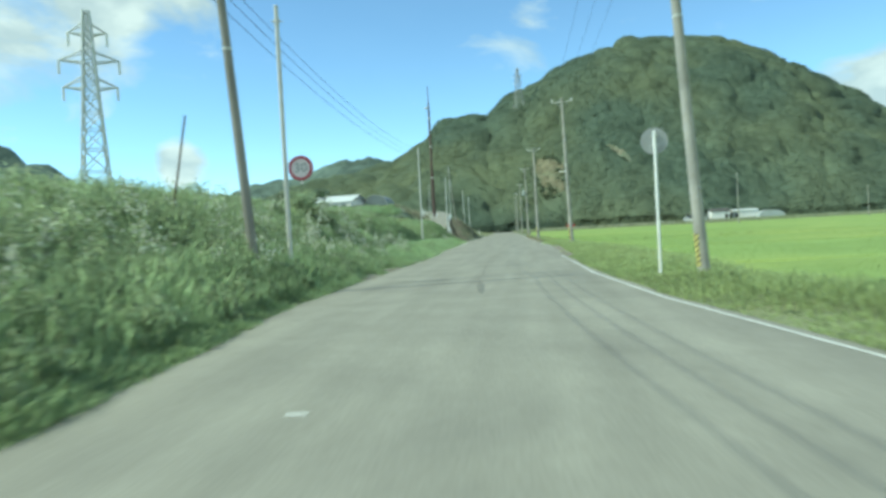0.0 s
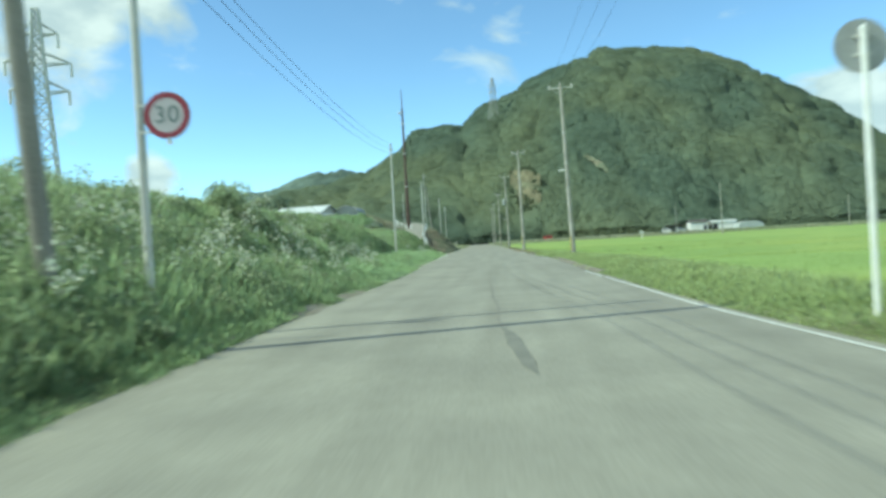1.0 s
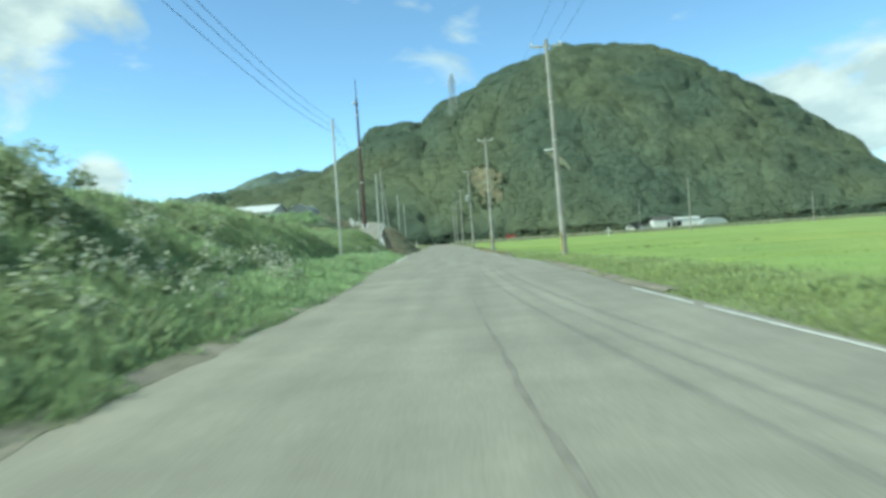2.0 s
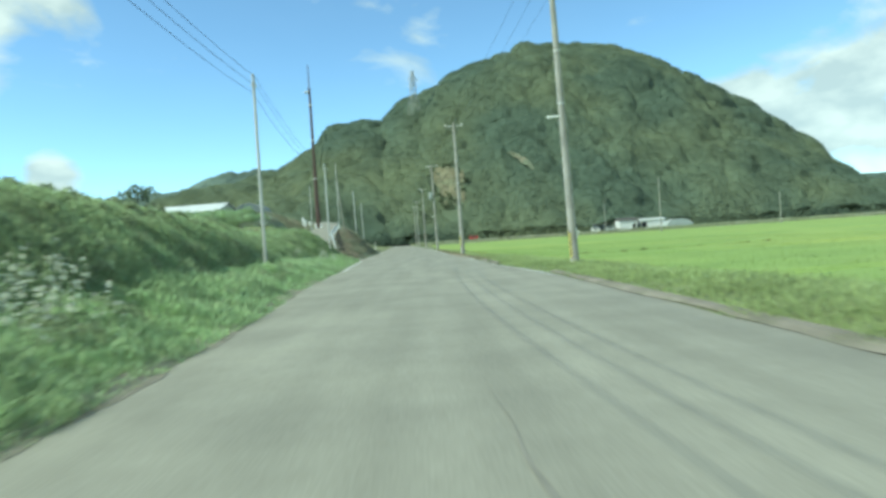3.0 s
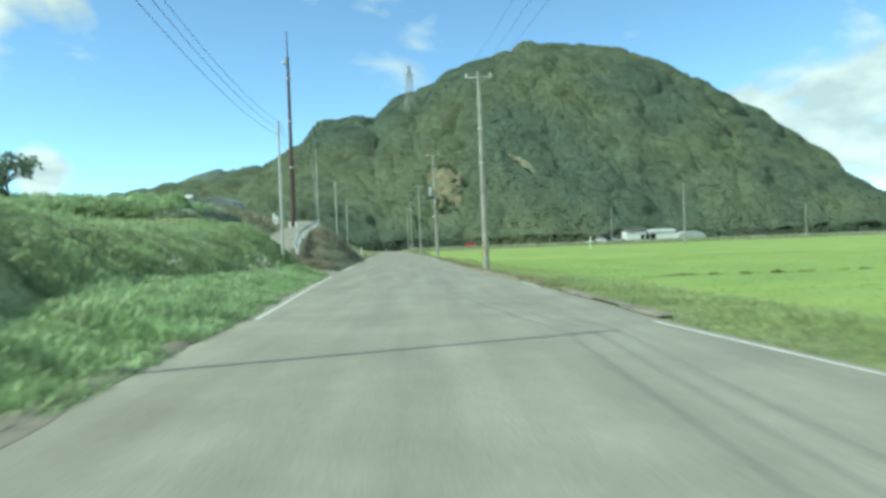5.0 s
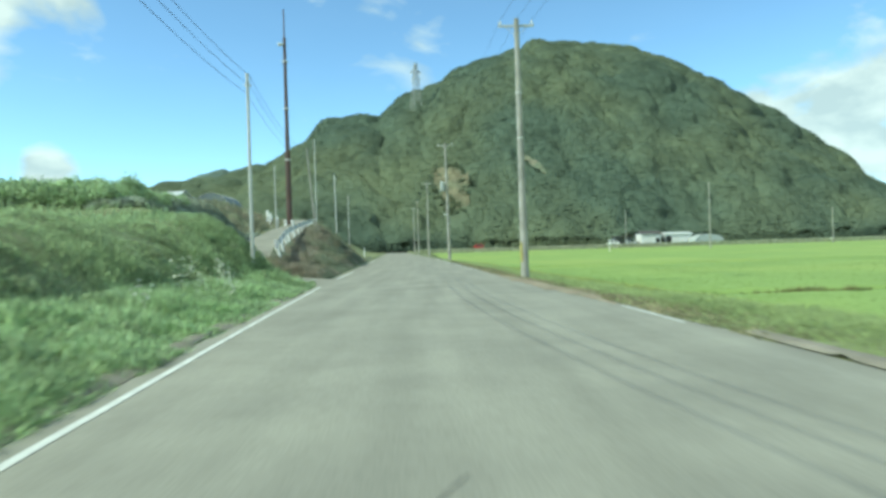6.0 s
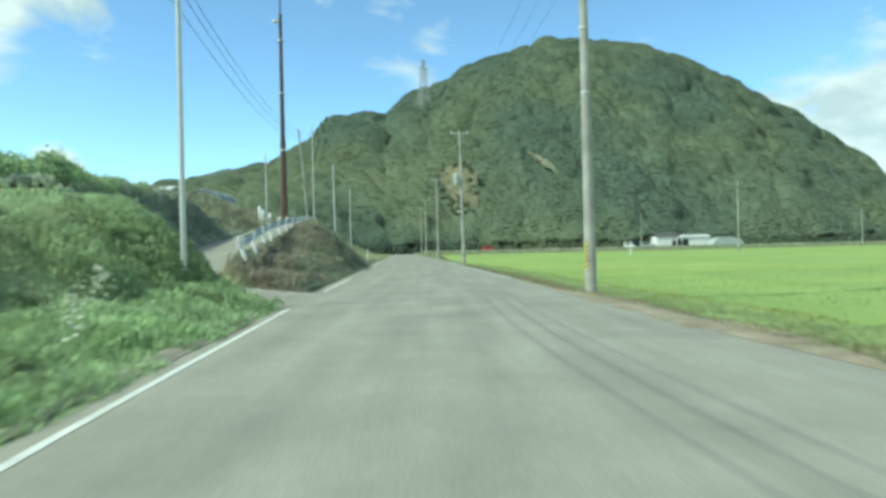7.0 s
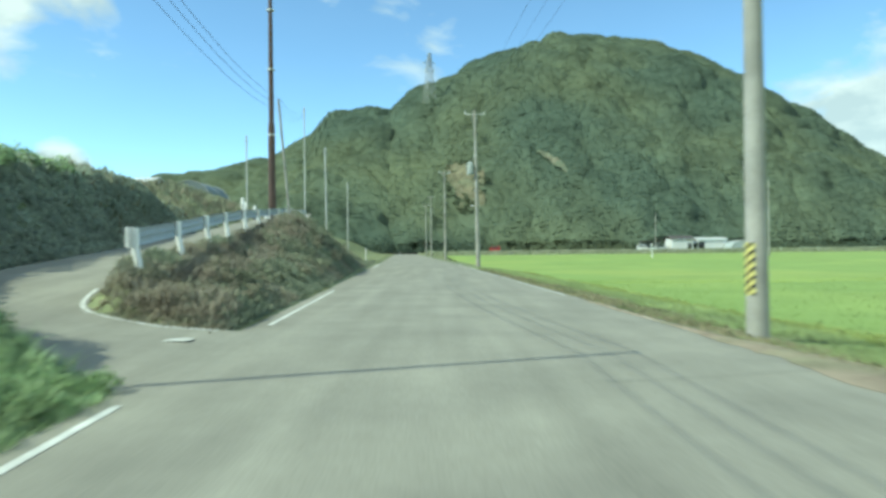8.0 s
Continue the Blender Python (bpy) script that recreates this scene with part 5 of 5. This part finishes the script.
# ---- guardrail ----
def guardrail():
    root = empty("guardrail", pose(-6.6, 79.95, 0.92), "white painted steel guardrail along the side road", "guardrail")
    inv = root.matrix_world.inverted()
    ys = [79.95 + 4.0 * k for k in range(13)]
    pts = [Vector((float(guard_x(y)), y, float(guard_z(y)))) for y in ys]
    prof = [(-0.17, 0.0), (-0.155, 0.02), (-0.11, 0.055), (-0.05, 0.055), (-0.02, 0.012), (0.02, 0.012), (0.05, 0.055), (0.11, 0.055), (0.155, 0.02), (0.17, 0.0)]
    for k in range(len(pts) - 1):
        a, b = pts[k], pts[k + 1]
        t = (b - a).normalized()
        nrm = Vector((-t.y, t.x, 0)).normalized()
        bm = bmesh.new()
        sides = []
        for p in (a - t * 0.12, b + t * 0.12):
            sides.append([bm.verts.new(inv @ (p + Vector((0, 0, 0.62 + dz)) + nrm * (0.09 + dn))) for dz, dn in prof] +
                         [bm.verts.new(inv @ (p + Vector((0, 0, 0.62 + dz)) + nrm * (0.085 + dn))) for dz, dn in reversed(prof)])
        m = len(sides[0])
        for j in range(m):
            bm.faces.new((sides[0][j], sides[0][(j + 1) % m], sides[1][(j + 1) % m], sides[1][j]))
        # beam in the shade-toned grey, posts and end piece in plain white
        part("rail", bm, RAIL, root)
    for p in pts:
        q = inv @ p
        post = part("post", tube(bmesh.new(), [q + Vector((0, 0, -0.5)), q + Vector((0, 0, 0.15)), q + Vector((-0.06, 0, 0.42)), q + Vector((-0.06, 0, 0.80))], 0.072, 12), WHITE_STEEL, root)
    e = inv @ pts[0]
    bm = bmesh.new()
    arc = [e + Vector((-0.09 + 0.09 * math.sin(a), -0.14 - 0.08 * math.cos(a), 0.62)) for a in np.linspace(-1.4, 1.5, 7)]
    prev = None
    for p in arc:
        cur = (bm.verts.new(p + Vector((0, 0, -0.19))), bm.verts.new(p + Vector((0, 0, 0.19))))
        if prev:
            bm.faces.new((prev[0], cur[0], cur[1], prev[1]))
        prev = cur
    bmesh.ops.solidify(bm, geom=bm.faces[:], thickness=0.006)
    part("end_piece", bm, WHITE_STEEL, root, "rounded white end piece")


guardrail()


def chunky_post(x, y, z, h):
    root = empty("bollard", pose(x, y, z), "stout white-painted post beside the climbing side road", "post", "white posts at the top of the side road")
    part("post", tube(bmesh.new(), [(0, 0, -0.3), (0, 0, h - 0.08), (0, 0, h - 0.02), (0, 0, h)], [0.15, 0.15, 0.13, 0.08], 12), WHITE_STEEL, root)
    part("band", tube(bmesh.new(), [(0, 0, h * 0.55), (0, 0, h * 0.55 + 0.1)], [0.156, 0.156], 12), GREY_PAINT, root)


def marker_post(x, y, z, label="short white delineator post at the road edge"):
    root = empty("delineator", pose(x, y, z), label, "post", "white marker posts")
    part("post", tube(bmesh.new(), [(0, 0, -0.2), (0, 0, 0.85), (0, 0, 0.9)], [0.045, 0.045, 0.03], 10), WHITE_STEEL, root)
    part("reflector", disc(bmesh.new(), (0, -0.05, 0.75), 0.045, 0.02, 12), PORCELAIN, root)


for x, y, h in ((-17.4, 129.0, 1.7), (-16.9, 128.2, 1.5), (-16.5, 129.6, 1.25), (-15.7, 130.4, 0.75), (-15.0, 130.8, 0.75)):
    chunky_post(x, y, float(ground_z(x, y)), h)
marker_post(-6.9, 131.0, 0.6)
marker_post(-8.6, 250.0, 0.0)


def cross_stake(x, y, z):
    root = empty("stake", pose(x, y, z), "white stake with a short crossbar standing in the paddy", "stake")
    part("post", tube(bmesh.new(), [(0, 0, -0.3), (0, 0, 2.45)], [0.09, 0.08], 8), WHITE_STEEL, root)
    part("crossbar", box(bmesh.new(), (-0.75, -0.12, 1.45), (0.75, -0.07, 1.62), 0.02), WHITE_STEEL, root)


cross_stake(35.8, 183.5, -0.5)


# ---- buildings ----
def shed(name, x, y, z, w, d, h, rise, label, wall=PLASTER, roof=ROOF_PALE, yaw=0.0, openings=(), along_x=True):
    root = empty(name, pose(x, y, z - 0.1, 0, 0, yaw), label, "building", "farm sheds")
    part("wall", box(bmesh.new(), (-w / 2, -d / 2, 0), (w / 2, d / 2, h), 0.03), wall, root, smooth=False)
    bm = bmesh.new()
    o = 0.35
    if along_x:
        prof = [(-d / 2 - o, h - 0.05), (0, h + rise), (d / 2 + o, h - 0.05)]
        ends = [[bm.verts.new((sx * (w / 2 + o), p[0], p[1] + t)) for t in (0, 0.12) for p in (prof if t == 0 else prof[::-1])] for sx in (-1, 1)]
    else:
        prof = [(-w / 2 - o, h - 0.05), (0, h + rise), (w / 2 + o, h - 0.05)]
        ends = [[bm.verts.new((p[0], sy * (d / 2 + o), p[1] + t)) for t in (0, 0.12) for p in (prof if t == 0 else prof[::-1])] for sy in (-1, 1)]
    m = 6
    for j in range(m):
        bm.faces.new((ends[0][j], ends[0][(j + 1) % m], ends[1][(j + 1) % m], ends[1][j]))
    bm.faces.new(ends[0])
    bm.faces.new(ends[1][::-1])
    part("roof", bm, roof, root, smooth=False)
    # gable infill
    for s in (-1, 1):
        bm = bmesh.new()
        if along_x:
            tri = [bm.verts.new((s * (w / 2 - 0.02), q, zz)) for q, zz in ((-d / 2, h - 0.05), (0, h + rise - 0.1), (d / 2, h - 0.05))]
        else:
            tri = [bm.verts.new((q, s * (d / 2 - 0.02), zz)) for q, zz in ((-w / 2, h - 0.05), (0, h + rise - 0.1), (w / 2, h - 0.05))]
        bm.faces.new(tri)
        bmesh.ops.solidify(bm, geom=bm.faces[:], thickness=0.05)
        part("gable", bm, wall, root, smooth=False)
    for kind, x0, x1, z0, z1 in openings:
        ob = part(kind, box(bmesh.new(), (x0, -d / 2 - 0.05, z0), (x1, -d / 2 + 0.02, z1), 0.01), DARK_OPENING if kind != "window" else GLASS_DARK, root, smooth=False)
        part("frame", box(bmesh.new(), (x0 - 0.1, -d / 2 - 0.09, z1), (x1 + 0.1, -d / 2 + 0.02, z1 + 0.12), 0.01), GREY_PAINT, ob, smooth=False)
    return root


shed("shed", 75.4, 282, 0.3, 6.5, 6, 3.6, 0.9, "white-walled farm shed at the foot of the hill", roof=ROOF_DARK, openings=(("door", 1.6, 2.8, 0.1, 2.2),))
# its dark panel also stands in for the roof shade between the sheds
shed("shed", 84.9, 283, 0.3, 9.0, 6, 3.3, 0.6, "long white-walled farm shed with a dark panel as open side", openings=(("door", -4.2, -2.4, 0.1, 2.6),))



def carport(x, y, z, w, d, h):
    root = empty("carport", pose(x, y, z), "open carport with a dark flat roof beside the sheds", "carport")
    part("roof", box(bmesh.new(), (-w / 2 - 0.2, -d / 2 - 0.2, h), (w / 2 + 0.2, d / 2 + 0.2, h + 0.22), 0.03), ROOF_DARK, root, smooth=False)
    for sx in (-1, 0, 1):
        for sy in (-1, 1):
            part("post", tube(bmesh.new(), [(sx * (w / 2 - 0.15), sy * (d / 2 - 0.15), 0), (sx * (w / 2 - 0.15), sy * (d / 2 - 0.15), h + 0.02)], 0.07, 8), STEEL, root)
    # dark sheet added in place of the shade under the roof
    part("shade_panel", box(bmesh.new(), (-w / 2, d / 2 - 0.08, 0.1), (w / 2, d / 2 - 0.02, h - 0.02), 0.01), SLATE, root, smooth=False)


carport(66.3, 279.5, 0.35, 6.4, 4.6, 2.75)


def greenhouse(x, y, z, w, length, h, label, cover=None):
    root = empty("greenhouse", pose(x, y, z - 0.1), label, "greenhouse")
    bm = bmesh.new()
    n = 14
    ends = []
    for yy in (-length / 2, length / 2):
        ends.append([bm.verts.new((-math.cos(math.pi * k / n) * w / 2, yy, math.sin(math.pi * k / n) ** 0.7 * h)) for k in range(n + 1)])
    for k in range(n):
        bm.faces.new((ends[0][k], ends[0][k + 1], ends[1][k + 1], ends[1][k]))
    bm.faces.new(ends[0][::-1])
    bm.faces.new(ends[1])
    part("cover", bm, cover or FILM, root)
    for yy in (-length / 2 - 0.03, 0, length / 2):
        part("hoop", tube(bmesh.new(), [(-math.cos(math.pi * k / n) * (w / 2 + 0.03), yy, math.sin(math.pi * k / n) ** 0.7 * (h + 0.03)) for k in range(n + 1)], 0.05, 5), STEEL, root)


greenhouse(92.6, 276.5, 0.3, 9.4, 6, 3.0, "pale plastic-covered hoop greenhouse beside the sheds")
shed("barn", -46.6, 166.6, 7.1, 17.0, 8, 2.9, 1.6, "long low barn with a pale metal roof", wall=PLASTER, yaw=-12, openings=(("door", 0.6, 2.2, 0.1, 2.2), ("door", 3.2, 4.6, 0.1, 2.2), ("door", 5.6, 6.8, 0.1, 2.2)))

greenhouse(-34.6, 171.5, 7.2, 6.2, 10, 4.2, "dull slate-grey hoop shed beside the barn", SLATE)

for x, y, h in ((55.3, 183.3, 13.0), (66, 275, 11.5), (106.8, 229.5, 9.6)):
    root = concrete_pole(x, y, -0.7 if y < 260 else 0.2, h, r=0.15, arm=0)


def small_van(x, y, z, yaw, paint, label):
    root = empty("van", pose(x, y, z, 0, 0, yaw), label, "van", "parked vans")
    bm = bmesh.new()
    side = [(-1.65, 0.3), (1.65, 0.3), (1.68, 0.85), (1.35, 1.05), (1.0, 1.75), (-1.55, 1.8), (-1.68, 1.0)]
    ends = [[bm.verts.new((p[0], s * 0.72, p[1])) for p in side] for s in (-1, 1)]
    for j in range(len(side)):
        k = (j + 1) % len(side)
        bm.faces.new((ends[0][j], ends[0][k], ends[1][k], ends[1][j]))
    bm.faces.new(ends[0][::-1])
    bm.faces.new(ends[1])
    bmesh.ops.bevel(bm, geom=bm.edges[:], offset=0.06, segments=2, affect="EDGES")
    part("body", bm, paint, root)
    for s in (-1, 1):
        part("side_window", box(bmesh.new(), (-1.3, s * 0.722 - 0.012, 1.12), (0.85, s * 0.722 + 0.012, 1.6), 0.01), GLASS_DARK, root)
        for wx in (-1.1, 1.1):
            wheel = part("wheel", tube(bmesh.new(), [(wx, s * 0.62, 0.27), (wx, s * 0.75, 0.27)], [0.27, 0.27], 16), RUBBER, root)
            part("rim", tube(bmesh.new(), [(wx, s * 0.74, 0.27), (wx, s * 0.765, 0.27)], [0.15, 0.14], 12), STEEL, wheel)
    bm = bmesh.new()
    q = [bm.verts.new(p) for p in ((1.36, -0.6, 1.1), (1.36, 0.6, 1.1), (1.06, 0.58, 1.68), (1.06, -0.58, 1.68))]
    bm.faces.new(q)
    bmesh.ops.solidify(bm, geom=bm.faces[:], thickness=0.03)
    part("windscreen", bm, GLASS_DARK, root)
    return root


small_van(68.6, 279, 0.25, 10, WHITE_STEEL, "small white van parked by the sheds")
small_van(63.6, 280, 0.25, -15, WHITE_STEEL, "small white van parked by the sheds")
small_van(18.0, 272.5, 0.25, 178, RED_PAINT, "small red van on the road beyond the paddies")


# ---- lattice towers ----
def pylon(x, y, z, height, base, label, arms=((0.65, 0.10), (0.76, 0.145), (0.87, 0.095)), bar=0.0036, mat=None):
    root = empty("pylon", pose(x, y, z, 0, 0, 25), label, "pylon", "power pylons")

    def half(h):
        t = h / height
        return base / 2 * (1 - t) ** 1.0 * 0.82 + base * 0.045 if t < 0.62 else base * 0.20 * (1 - (t - 0.62) * 1.6)

    rb = height * bar
    mat = mat or PYLON_STEEL
    for sx in (-1, 1):
        for sy in (-1, 1):
            hs = np.linspace(0, height * 0.97, 12)
            part("leg", tube(bmesh.new(), [(sx * half(h), sy * half(h), h) for h in hs], rb * 1.3, 5), mat, root)
    levels = [0.0]
    while levels[-1] < height * 0.95:
        levels.append(levels[-1] + max(half(levels[-1]) * 1.9, height * 0.035))
    for face in range(4):
        bm = bmesh.new()
        for a, b in zip(levels[:-1], levels[1:]):
            b = min(b, height * 0.97)
            ha, hb = half(a), half(b)
            q = [(-ha, -ha, a), (ha, -ha, a), (hb, -hb, b), (-hb, -hb, b)]
            turn = Matrix.Rotation(face * math.pi / 2, 3, "Z")
            q = [turn @ Vector(p) for p in q]
            tube(bm, [q[0], q[2]], rb * 0.7, 4, False)
            tube(bm, [q[1], q[3]], rb * 0.7, 4, False)
            tube(bm, [q[3], q[2]], rb * 0.7, 4, False)
        part("bracing", bm, mat, root)
    for t, reach in arms:
        for s in (-1, 1):
            h, r = t * height, reach * height
            bm = bmesh.new()
            w = half(h)
            for yy in (-w, w):
                tube(bm, [(s * w, yy, h), (s * r, 0, h + 0.01 * height)], rb, 4)
                tube(bm, [(s * w, yy, h + 0.05 * height), (s * r, 0, h + 0.01 * height)], rb * 0.8, 4)
            arm = part("arm", bm, mat, root)
            part("insulator_string", tube(bmesh.new(), [(s * r, 0, h + 0.01 * height), (s * r, 0, h - 0.05 * height)], rb * 1.6, 6), PORCELAIN, arm)
    return root


pylon(-91.5, 141.7, 7.0, 48.5, 7.2, "tall grey lattice steel power pylon", ((0.615, 0.112), (0.735, 0.125), (0.86, 0.08)))
pylon(0.0, 360.0, float(hill_z(0.0, 360.0)) + 0.5, 24.1, 5.4, "slender lattice power pylon on the hill shoulder", ((0.68, 0.085), (0.8, 0.1)), bar=0.0034, mat=ALU)
